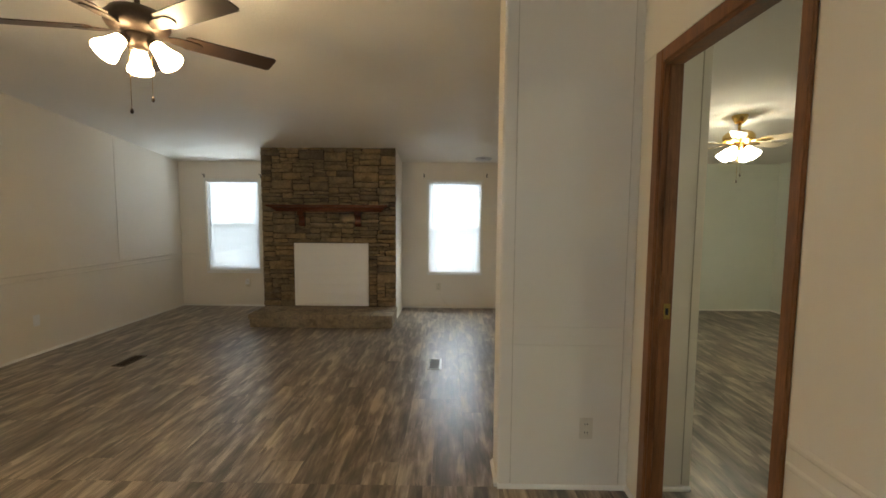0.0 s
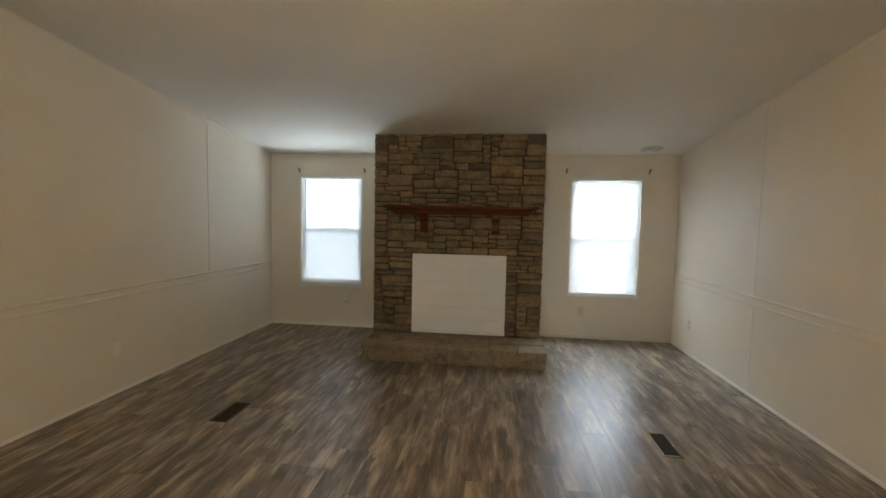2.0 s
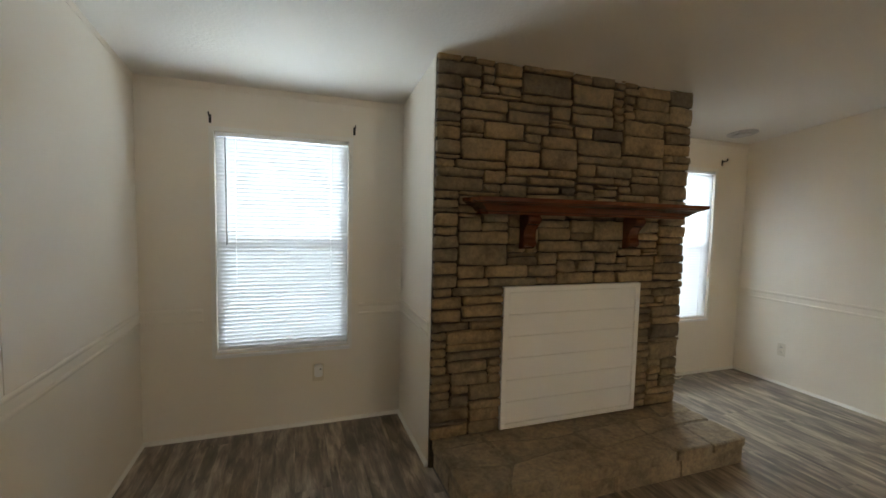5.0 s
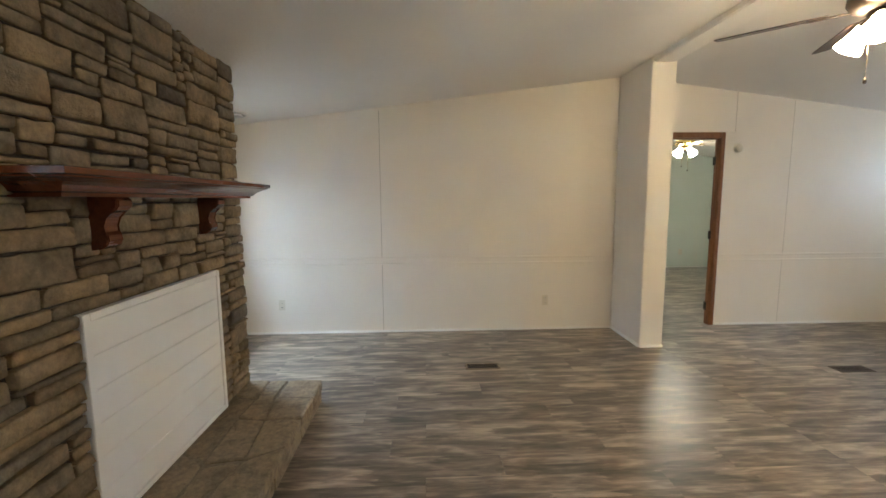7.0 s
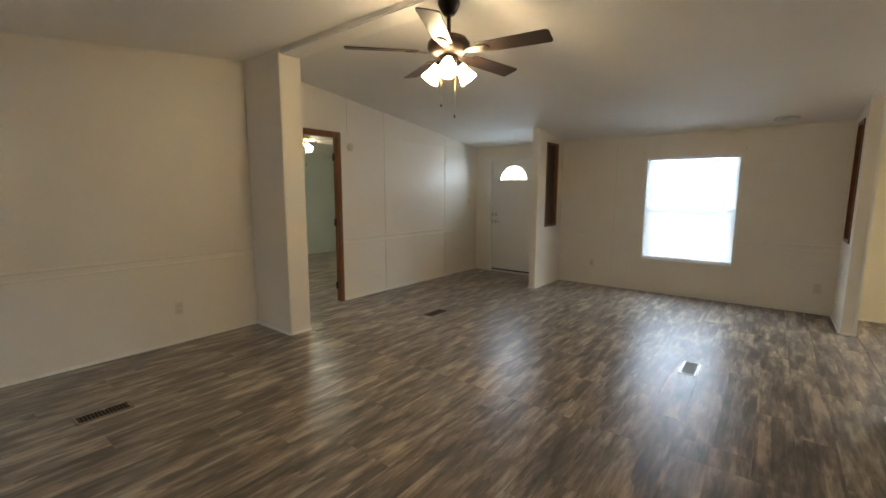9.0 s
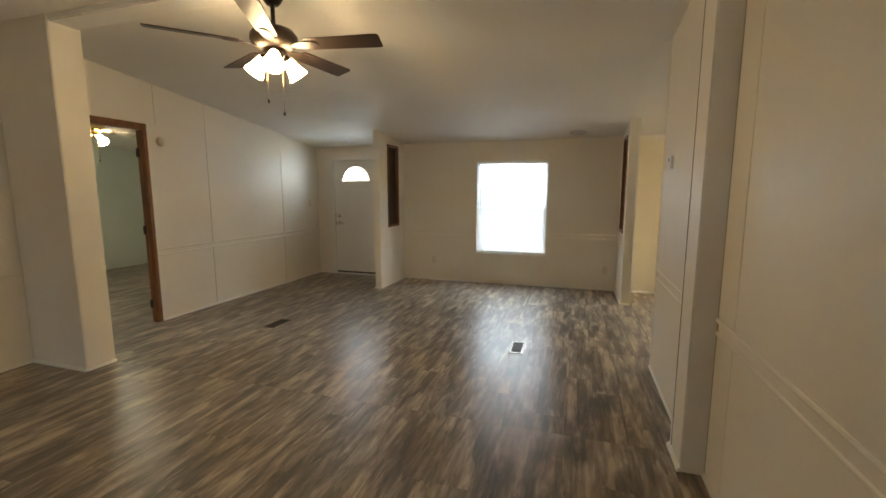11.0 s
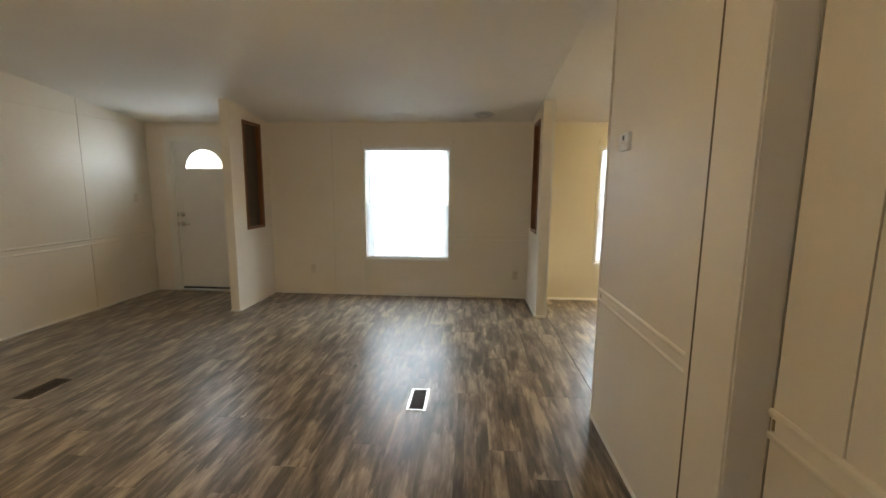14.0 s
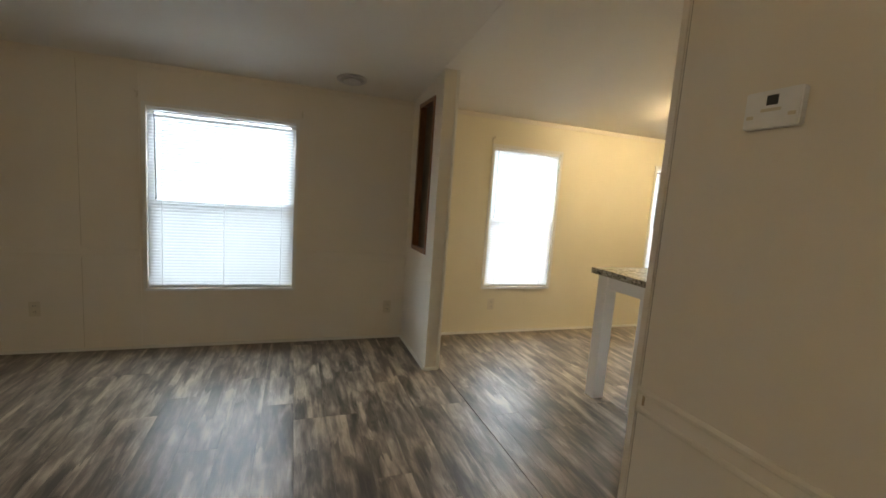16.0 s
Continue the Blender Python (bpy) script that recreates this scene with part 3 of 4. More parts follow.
def blind(dims, wall_in, out, wand_at, cords, lift):
    """A closed white mini blind hung just inside the window."""
    x0, x1, z0, z1 = dims
    y = wall_in + out * 0.012
    b = thing("window_blind", "white vinyl mini blind, lowered and closed", "blind", group="window blinds", at=((x0 + x1) / 2, y, z0))
    w, h = (x1 - x0) / 2 - 0.004, z1 - z0
    part("headrail", solid(-w, w, -0.014, 0.014, h - 0.026, h - 0.001), HEADRAIL, b)
    part("bottom_rail", solid(-w, w, -0.012, 0.012, 0.0, 0.016, bevel=0.004), VINYL, b)
    pitch = 0.0240
    bm = bmesh.new()
    th, wd = radians(57), 0.0158
    row = []
    for k in range(5):
        s = (k / 4 - 0.5) * 2 * wd
        crown = 0.0016 * (1 - (s / wd) ** 2)
        yy, zz = s * math.cos(th) - crown * math.sin(th), s * math.sin(th) + crown * math.cos(th)
        row.append((-yy * out * lift, zz))
    lo = [bm.verts.new((-w, *p)) for p in row]
    hi = [bm.verts.new((w, *p)) for p in row]
    for k in range(4):
        bm.faces.new((lo[k], lo[k + 1], hi[k + 1], hi[k])).smooth = True
    me = mesh_of("slat", bm, SLAT)
    n = int((h - 0.05) / pitch)
    rng = random.Random(int(abs(x0) * 100))
    for i in range(n):
        s = new("slat", me)
        s.parent = b
        s.location = (rng.uniform(-0.001, 0.001), 0, 0.028 + i * pitch)
        s.rotation_euler = (radians(rng.uniform(-0.4, 0.4)), radians(rng.uniform(-0.05, 0.05)), 0)
    for c in cords:
        part("ladder_cord", rod(bmesh.new(), (w * c, -out * 0.0135, 0.01), (w * c, -out * 0.0135, h - 0.02), 0.0012, 5), VINYL, b)
    part("tilt_wand", rod(bmesh.new(), (w * wand_at, -out * 0.024, h - 0.03), (w * wand_at * 0.985, -out * 0.026, h * 0.5), 0.004, 6), plain("clear_grey_wand", (0.35, 0.36, 0.37), 0.2), b, "grey tilt wand")
    return b


def curtain_bracket(x, y, z, out, mat, tone):
    b = thing("curtain_bracket", "small " + tone + " curtain rod bracket on the wall", "bracket", group="curtain brackets", at=(x, y, z))
    part("plate", solid(-0.007, 0.007, -0.003 * 1, 0.003, -0.025, 0.025, bevel=0.001), mat, b)
    part("hook", rod(rod(bmesh.new(), (0, 0, 0.01), (0, -out * 0.045, 0.012), 0.004), (0, -out * 0.045, 0.008), (0, -out * 0.05, 0.03), 0.004), mat, b)


SPECS = (("window_1", "back_left", YB, 1), ("window_2", "back_right", YB, 1), ("window_3", "front", YF, -1), ("window_4", "dining", YF, -1), ("window_5", "kitchen", YF, -1))
for nm, key, wall_in, out in SPECS:
    window(nm, WINDOWS[key], wall_in, out, "white vinyl single-hung window in the wall")
    cords = (-0.82, 0.0, 0.82) if key == "front" else (-0.72, 0.72)
    blind(WINDOWS[key], wall_in, out, -0.86 if out > 0 else 0.9, cords, 1 if key == "back_left" else -1)
for x, z in ((-3.305, 1.945), (-2.465, 1.945), (-0.05, 1.96), (0.87, 1.96)):
    curtain_bracket(x, YB - 0.003, z, 1, BLACK, "black metal")
for x, z in ((-4.40, 1.92), (-1.53, 1.92), (-2.67, 1.92)):
    curtain_bracket(x, YF + 0.003, z, -1, PLASTIC, "ivory painted")


# ---- fireplace ----
FX0, FX1, FY, FZ = -2.135, -0.378, 5.535, 2.30
PX0, PX1, PZ0, PZ1 = -1.715, -0.738, 0.175, 1.008
structure("chimney_breast", solid(FX0, FX1, FY, YB, 0, TOP), WALL, "cream painted sides of the chimney breast", "chimney breast")
fire = thing("fireplace", "brown ledge-stone fireplace face with recessed dark joints", "fireplace", at=(0, 0, 0))
part("mortar_bed", solid(FX0 + 0.004, FX1 - 0.004, FY - 0.022, FY, 0, FZ - 0.005), MORTAR, fire, "recessed mortar, darkened for joint shade")


def stone(rng, x0, x1, z0, z1, depth):
    """One split-faced stone: a rough front with worn, uneven edges, in front of y = 0."""
    nx, nz = (6 if x1 - x0 > 0.2 else 4), (4 if z1 - z0 > 0.085 else 3)
    w, h = x1 - x0, z1 - z0
    skew = [(rng.uniform(0.0, 0.007), rng.uniform(0.0, 0.005)) for _ in range(4)]
    lean_x, lean_z = rng.uniform(-0.05, 0.05), rng.uniform(-0.10, 0.06)
    seed = Vector((rng.uniform(0, 90), rng.uniform(0, 90), 0))
    bm = bmesh.new()

    def steps(n, size):
        rim = min(0.007 / size, 0.2)
        return [0.0] + [rim + (1 - 2 * rim) * k / (n - 2) for k in range(n - 1)] + [1.0]

    us, vs = steps(nx, w), steps(nz, h)
    front, back = [], []
    for j, v in enumerate(vs):
        rf, rb = [], []
        for i, u in enumerate(us):
            in_x = (skew[0][0] * (1 - u) * (1 - v) + skew[1][0] * (1 - u) * v) - (skew[2][0] * u * (1 - v) + skew[3][0] * u * v)
            in_z = (skew[0][1] * (1 - u) * (1 - v) + skew[2][1] * u * (1 - v)) - (skew[1][1] * (1 - u) * v + skew[3][1] * u * v)
            x, z = x0 + w * u + in_x, z0 + h * v + in_z
            rim_x, rim_z = i in (0, nx), j in (0, nz)
            if rim_x and rim_z:
                x += 0.010 if i == 0 else -0.010
                z += 0.007 if j == 0 else -0.007
            here = Vector((x, z, 0))
            if rim_x:
                x += noise.noise(here * 19 + seed) * 0.008
            if rim_z:
                z += noise.noise(here * 14 + seed) * 0.009
            d = depth * (0.76 if rim_x or rim_z else 1.0) + noise.noise(here * 15 + seed) * 0.010
            d += (u - 0.5) * lean_x * w + (v - 0.5) * lean_z * h
            rf.append(bm.verts.new((x, -max(d, 0.008), z)))
            rb.append(bm.verts.new((x, 0.004, z)) if rim_x or rim_z else None)
        front.append(rf)
        back.append(rb)
    for j in range(nz):
        for i in range(nx):
            bm.faces.new((front[j][i], front[j][i + 1], front[j + 1][i + 1], front[j + 1][i])).smooth = True
        for i in (0, nx):
            bm.faces.new((front[j][i], front[j + 1][i], back[j + 1][i], back[j][i]))
    for i in range(nx):
        for j in (0, nz):
            bm.faces.new((front[j][i], front[j][i + 1], back[j][i + 1], back[j][i]))
    return bm


def stone_field(parent, x0, x1, z0, z1, y, seed):
    """Fill a rectangle with interlocking ledge stones of several heights, from the bottom up."""
    rng = random.Random(seed)
    cols, rows = round((x1 - x0) / 0.0275), round((z1 - z0) / 0.0242)
    cw, ch = (x1 - x0) / cols, (z1 - z0) / rows
    taken = [[False] * cols for _ in range(rows)]
    for r in range(rows):
        back = rng.random() < 0.5
        for k in range(cols):
            c = cols - 1 - k if back else k
            if taken[r][c]:
                continue
            run = 0
            while 0 <= (c - run if back else c + run) < cols and not taken[r][c - run if back else c + run]:
                run += 1
            h = rng.choice((1, 2, 2, 2, 2, 3, 3, 3, 3, 4, 5))
            if h == 1 and run < 5:
                h = 2
            h = min(h, max(2, int(run * 0.6)))
            if rows - r - h < 2:
                h = rows - r if rows - r <= 5 else h - 2
            h = min(h, rows - r)
            w = rng.randint(max(5, h + 1), 12) if h > 1 else rng.randint(5, 9)
            if rng.random() < 0.10:
                w = rng.randint(3, 5)
            if run - w < 3:
                w = run if run <= 12 else run - 4
            if back:
                c -= w - 1
            for rr in range(r, r + h):
                for cc in range(c, c + w):
                    taken[rr][cc] = True
            g = rng.uniform(0.0006, 0.002)
            edge0 = 0.004 if c == 0 else 0.0
            edge1 = 0.006 if c + w == cols else 0.0
            ob = part("stone", stone(rng, x0 + c * cw + g - edge0, x0 + (c + w) * cw - g + edge1, z0 + r * ch + g, z0 + (r + h) * ch - g, rng.uniform(0.022, 0.038)), STONE, parent)
            ob.location = (0, y, 0)


stone_field(fire, FX0, FX1, PZ1 + 0.005, FZ - 0.012, FY - 0.018, 5)
stone_field(fire, FX0, PX0 - 0.002, 0.17, PZ1 + 0.005, FY - 0.018, 8)
stone_field(fire, PX1 + 0.002, FX1, 0.17, PZ1 + 0.005, FY - 0.018, 11)

hearth = thing("hearth", "low raised hearth of brown stone slabs before the fireplace", "hearth", at=(0, 0, 0))
HY0, HY1 = 5.0, FY - 0.02
part("core", solid(FX0 + 0.05, FX1 - 0.02, HY0 + 0.03, HY1, 0.0, 0.12), BEDDING, hearth, "brown mortar core")
rng = random.Random(3)
xs = [FX0 + 0.025, -1.70, -1.28, -0.84, FX1 + 0.015]
for a, b in zip(xs, xs[1:]):
    bm = solid(a + 0.002, b - 0.002, HY0 + 0.012 + rng.uniform(0, 0.012), HY0 + 0.055, 0.002, 0.118, bevel=0.007)
    for v in bm.verts:
        v.co += Vector((0, noise.noise(v.co * 9) * 0.008, noise.noise(v.co * 7) * 0.003))
    part("stone", bm, SLAB, hearth)
for ya, yb in ((HY0 + 0.06, 5.26), (5.26, HY1)):
    bm = solid(FX1 - 0.03, FX1 + 0.012, ya + 0.003, yb - 0.003, 0.002, 0.118, bevel=0.007)
    part("stone", bm, SLAB, hearth)
    part("stone", solid(FX0 + 0.028, FX0 + 0.06, ya + 0.003, yb - 0.003, 0.002, 0.118, bevel=0.007), SLAB, hearth)
# top flagstones, irregular, bedded in mortar
part("bed", solid(FX0 + 0.05, FX1 - 0.01, HY0 + 0.025, HY1, 0.12, 0.1612), BEDDING, hearth, "brown mortar between the flagstones")
cols, lanes = 6, (0.0, 0.40, 0.72, 1.0)
knots = {}
for r, v in enumerate(lanes):
    for c in range(cols + 1):
        inner = 0 < c < cols
        x = FX0 + 0.012 + (FX1 + 0.012 - FX0) * c / cols + (rng.uniform(-0.075, 0.075) if inner else rng.uniform(-0.006, 0.006))
        y = HY0 + (HY1 - HY0) * v + (rng.uniform(-0.045, 0.045) if 0 < r < 3 else (rng.uniform(-0.012, 0.006) if r == 0 else 0))
        knots[c, r] = Vector((x, y, 0))
for r in range(3):
    c = 0
    while c < cols:
        wide = 2 if c + 2 <= cols and rng.random() < 0.35 else 1
        ring = [knots[k, r] for k in range(c, c + wide + 1)] + [knots[k, r + 1] for k in range(c + wide, c - 1, -1)]
        mid = sum(ring, Vector()) / len(ring)
        outline = []
        for p, q in zip(ring, ring[1:] + ring[:1]):
            n = max(2, int((q - p).length / 0.045))
            for k in range(n):
                w = p.lerp(q, k / n)
                w = w + (mid - w).normalized() * (0.005 if k else 0.012)
                outline.append((w.x + noise.noise(w * 14) * 0.008, w.y + noise.noise(w * 14 + Vector((9, 4, 0))) * 0.006))
        bm = bmesh.new()
        top = 0.166 + rng.uniform(-0.004, 0.005)
        low = [bm.verts.new((x, y, 0.112)) for x, y in outline]
        rim = [bm.verts.new((x, y, top - 0.006)) for x, y in outline]
        inn = [bm.verts.new((mid.x + (x - mid.x) * 0.93, mid.y + (y - mid.y) * 0.90, top + noise.noise(Vector((x, y, 2)) * 13) * 0.004)) for x, y in outline]
        core = [bm.verts.new((mid.x + (x - mid.x) * 0.5, mid.y + (y - mid.y) * 0.5, top + noise.noise(Vector((x, y, 6)) * 10) * 0.006)) for x, y in outline]
        for a, b in ((low, rim), (rim, inn), (inn, core)):
            for k in range(len(a)):
                bm.faces.new((a[k], a[(k + 1) % len(a)], b[(k + 1) % len(a)], b[k]))
        bm.faces.new(core)
        part("flagstone", bm, SLAB, hearth)
        c += wide

panel = thing("fireplace_cover", "white shiplap board cover closing the firebox", "fireplace cover", at=(0, FY - 0.056, PZ0))
pw, ph = PX1 - PX0, PZ1 - PZ0
part("backing", solid(PX0, PX1, 0.012, 0.05, 0.0, ph), WHITE, panel)
rows = 6
for i in range(rows):
    z0, z1 = 0.03 + i * (ph - 0.06) / rows, 0.03 + (i + 1) * (ph - 0.06) / rows
    part("board", solid(PX0 + 0.034, PX1 - 0.034, 0.003, 0.014, z0 + 0.0015, z1 - 0.0015, bevel=0.0015), WHITE, panel)
for x0, x1, z0, z1 in ((PX0, PX0 + 0.032, 0, ph), (PX1 - 0.032, PX1, 0, ph), (PX0 + 0.0322, PX1 - 0.0322, 0, 0.028), (PX0 + 0.0322, PX1 - 0.0322, ph - 0.028, ph)):
    part("edge_strip", solid(x0, x1, -0.002, 0.014, z0, z1, bevel=0.002), WHITE, panel)

mantel = thing("mantel_shelf", "dark mahogany mantel shelf with moulded edge on corbels", "mantel shelf", at=(-1.217, FY - 0.045, 1.42))
bm = bmesh.new()
sections = [(0.0, 0.135), (0.012, 0.137), (0.016, 0.150), (0.024, 0.155), (0.034, 0.165), (0.044, 0.182), (0.052, 0.200), (0.056, 0.212), (0.060, 0.214), (0.064, 0.226), (0.082, 0.228), (0.085, 0.224)]
rings = []
for z, d in sections:
    e = 0.675 + (d - 0.135)
    rings.append([bm.verts.new(c) for c in ((-e, 0.02, z), (-e, -d, z), (e, -d, z), (e, 0.02, z))])
for a, b in zip(rings, rings[1:]):
    for i in range(4):
        bm.faces.new((a[i], a[(i + 1) % 4], b[(i + 1) % 4], b[i]))
bm.faces.new(rings[0])
bm.faces.new(rings[-1])
part("shelf", bm, MANTEL, mantel)
prof = [(0.0, 0.0), (-0.10, 0.0), (-0.112, -0.012), (-0.112, -0.032), (-0.098, -0.048), (-0.078, -0.056), (-0.060, -0.075), (-0.050, -0.105), (-0.052, -0.125), (-0.064, -0.138), (-0.068, -0.156), (-0.058, -0.176), (-0.036, -0.188), (0.0, -0.192)]
for x in (-0.375, 0.357):
    bm = prism(bmesh.new(), prof, "x", x - 0.038, x + 0.038)
    bmesh.ops.bevel(bm, geom=[e for e in bm.edges if abs(e.verts[0].co.x - e.verts[1].co.x) < 1e-5], offset=0.004, segments=2, affect="EDGES")
    c = part("corbel", bm, MANTEL, mantel, "carved scroll corbel")
    part("scroll", rod(bmesh.new(), (x - 0.042, -0.085, -0.024), (x + 0.042, -0.085, -0.024), 0.02, 16), MANTEL, c)
    part("scroll", rod(bmesh.new(), (x - 0.042, -0.042, -0.158), (x + 0.042, -0.042, -0.158), 0.018, 16), MANTEL, c)


# ---- ceiling fans ----
def bell(bm, m, r0, r1, length):
    """A flared lamp shade, open at its wide end."""
    prof = [(r0 * 0.6, 0.0), (r0, 0.004), (r0 * 1.15, -0.1 * length), (r0 * 1.35, -0.35 * length), (r0 * 1.6, -0.6 * length), (r1 * 0.96, -0.85 * length), (r1, -length), (r1 * 0.93, -length + 0.003), (r1 * 0.86, -0.8 * length), (0.0, -0.55 * length)]
    return lathe(bm, prof, segs=20, m=m)


def ceiling_fan(label, x, y, top, drop, radius, spin, metal, blade_mat, shade_mat, lamps, lamp_spin, tilt):
    f = thing("ceiling_fan", label, "ceiling fan", at=(x, y, top))
    part("canopy", lathe(bmesh.new(), [(0.072, 0.0), (0.072, -0.012), (0.066, -0.03), (0.05, -0.06), (0.035, -0.078), (0.0, -0.08)]), metal, f)
    part("downrod", rod(bmesh.new(), (0, 0, -0.07), (0, 0, -drop + 0.06), 0.013, 12), metal, f)
    h = -drop
    part("motor", lathe(bmesh.new(), [(0.0, h + 0.075), (0.03, h + 0.075), (0.07, h + 0.068), (0.115, h + 0.05), (0.138, h + 0.02), (0.14, h - 0.012), (0.122, h - 0.04), (0.085, h - 0.058), (0.0, h - 0.06)], segs=32), metal, f)
    part("switch_housing", lathe(bmesh.new(), [(0.0, h - 0.055), (0.062, h - 0.055), (0.064, h - 0.075), (0.055, h - 0.10), (0.045, h - 0.125), (0.0, h - 0.13)]), metal, f)
    for k in range(5):
        a = radians(spin + 72 * k)
        turn = Matrix.Rotation(a, 4, "Z")
        pitch = turn @ Matrix.Translation((0, 0, h - 0.035)) @ Matrix.Rotation(radians(-12), 4, "X")
        bm = bmesh.new()
        pts = [(0.20, -0.045), (0.215, -0.058), (radius - 0.02, -0.068), (radius - 0.004, -0.060), (radius, -0.045), (radius, 0.055), (radius - 0.012, 0.066), (0.215, 0.058), (0.20, 0.045)]
        prism(bm, pts, "z", -0.003, 0.003)
        bm.transform(pitch)
        part("blade", bm, blade_mat, f)
        bm = bmesh.new()
        arm = [(0.08, 0.012), (0.125, 0.014), (0.155, 0.030), (0.20, 0.036), (0.265, 0.030), (0.285, 0.012)]
        prism(bm, arm + [(r, -w) for r, w in reversed(arm)], "z", -0.0095, -0.0035)
        bm.transform(pitch)
        part("blade_iron", bm, metal, f)
    for k in range(lamps):
        a = radians(lamp_spin + 360 / lamps * k)
        m = Matrix.Rotation(a, 4, "Z") @ Matrix.Translation((0.075, 0, h - 0.10)) @ Matrix.Rotation(radians(-tilt), 4, "Y")
        arm = part("lamp_arm", lathe(bmesh.new(), [(0.0, 0.02), (0.02, 0.02), (0.026, 0.0), (0.028, -0.012), (0.0, -0.012)], segs=16, m=m.to_3x3().to_4x4(), centre=m.translation), metal, f)
        bm = bmesh.new()
        bell(bm, None, 0.029, 0.060, 0.109)
        bm.transform(m @ Matrix.Translation((0, 0, -0.012)))
        part("shade", bm, shade_mat, f, "lit frosted glass shade")
    for dx, dy, l in ((-0.025, -0.035, 0.34), (0.045, 0.02, 0.27)):
        part("pull_chain", rod(bmesh.new(), (dx, dy, h - 0.11), (dx, dy, h - l - 0.08), 0.0016, 5), BRASS, f)
        part("chain_knob", lathe(bmesh.new(), [(0.0, 0.012), (0.004, 0.01), (0.007, 0.0), (0.008, -0.008), (0.005, -0.016), (0.0, -0.018)], centre=(dx, dy, h - l - 0.09), segs=10), BRONZE, f)
    return f


ceiling_fan("dark bronze ceiling fan with three lit glass shades", -1.225, 2.14, 2.595, 0.275, 0.67, 46, BRONZE, BLADE, SHADE_ON, 3, 5, 42)
ceiling_fan("brass ceiling fan with pale blades and lit shades", 3.2, 4.3, ceil_z(4.3), 0.22, 0.62, 20, BRASS, PALEBLADE, SHADE_BED, 4, 30, 42)
ceiling_fan("brass ceiling fan with pale blades and lit shades", 3.25, 0.27, ceil_z(0.27), 0.16, 0.62, 50, BRASS, PALEBLADE, SHADE_BED, 4, 10, 42)


# ---- bedroom doorway ----
doorway = thing("door_1", "open bedroom doorway with brown stained wood casing", "doorway", kind="structure")
y0, y1, _, dz = DOOR
bx0, bx1 = XRF - 0.013, XRF + 0.002
for a, b in ((y0 - 0.036, y0 + 0.006), (y1 - 0.006, y1 + 0.052)):
    part("casing", solid(bx0, bx1, a, b, 0.0, dz + 0.052, bevel=0.004), CASING, doorway)
    part("casing", solid(1.303, 1.318, a, b, 0.0, dz + 0.052, bevel=0.004), CASING, doorway)
part("casing", solid(bx0, bx1, y0 + 0.0062, y1 - 0.0062, dz - 0.006, dz + 0.052, bevel=0.004), CASING, doorway)
for a, b in ((y0 - 0.001, y0 + 0.016), (y1 - 0.016, y1 + 0.001)):
    part("jamb", solid(XRF - 0.002, 1.307, a, b, 0.0, dz, bevel=0.001), CASING, doorway)
for a, b in ((y0 + 0.0165, y0 + 0.026), (y1 - 0.026, y1 - 0.0165)):
    part("door_stop", solid(1.252, 1.270, a, b, 0.0, dz - 0.016, bevel=0.002), CASING, doorway)
part("jamb", solid(XRF - 0.002, 1.307, y0 + 0.016, y1 - 0.016, dz - 0.016, dz + 0.001, bevel=0.001), CASING, doorway)
strike = part("strike_plate", solid(1.273, 1.302, y1 - 0.0185, y1 - 0.0155, 0.93, 1.0, bevel=0.001), BRASS, doorway, "brass strike plate")
part("latch_hole", solid(1.281, 1.294, y1 - 0.0192, y1 - 0.018, 0.95, 0.98), SLOT, strike)
for z in (0.20, 1.0, 1.80):
    part("hinge", rod(solid(1.28, 1.305, y0 + 0.0155, y0 + 0.0185, z - 0.045, z + 0.045), (1.313, y0 + 0.02, z - 0.045), (1.313, y0 + 0.02, z + 0.045), 0.006), BLACK, doorway, "dark hinge")

# ---- front door ----
fd = thing("door_2", "white steel entry door with a half-round light, closed", "door", kind="structure")
fx0, fx1, _, fz = FRONT_DOOR
cx, cz, R = 0.50, 1.575, 0.262
ys0, ys1 = YF - 0.075, YF - 0.032
# slab with a half-round opening
bm = bmesh.new()
box(bm, fx0 + 0.022, fx1 - 0.022, ys0, ys1, 0.028, cz)
n = 24
for i in range(n):
    a0, a1 = math.pi * i / n, math.pi * (i + 1) / n
    p0, p1 = (cx + R * math.cos(a0), cz + R * math.sin(a0)), (cx + R * math.cos(a1), cz + R * math.sin(a1))
    prism(bm, [p0, (p0[0], fz - 0.018), (p1[0], fz - 0.018), p1], "y", ys0, ys1)
box(bm, cx + R, fx1 - 0.022, ys0, ys1, cz, fz - 0.018)
box(bm, fx0 + 0.022, cx - R, ys0, ys1, cz, fz - 0.018)
slab = part("slab", bm, DOORW, fd)
bm = bmesh.new()
for i in range(n):
    a0, a1 = math.pi * i / n, math.pi * (i + 1) / n
    q = [(cx + r * math.cos(a), cz + r * math.sin(a)) for r, a in ((R - 0.012, a0), (R + 0.02, a0), (R + 0.02, a1), (R - 0.012, a1))]
    prism(bm, q, "y", ys1 - 0.001, ys1 + 0.008)
box(bm, cx - R - 0.02, cx + R + 0.02, ys1 - 0.001, ys1 + 0.008, cz - 0.02, cz + 0.012)
part("light_frame", bm, DOORW, slab)
bm = bmesh.new()
for a in (45, 90, 135):
    c, s = math.cos(radians(a)), math.sin(radians(a))
    rod(bm, (cx + 0.08 * c, YF - 0.05, cz + 0.08 * s), (cx + R * c, YF - 0.05, cz + R * s), 0.008, 6)
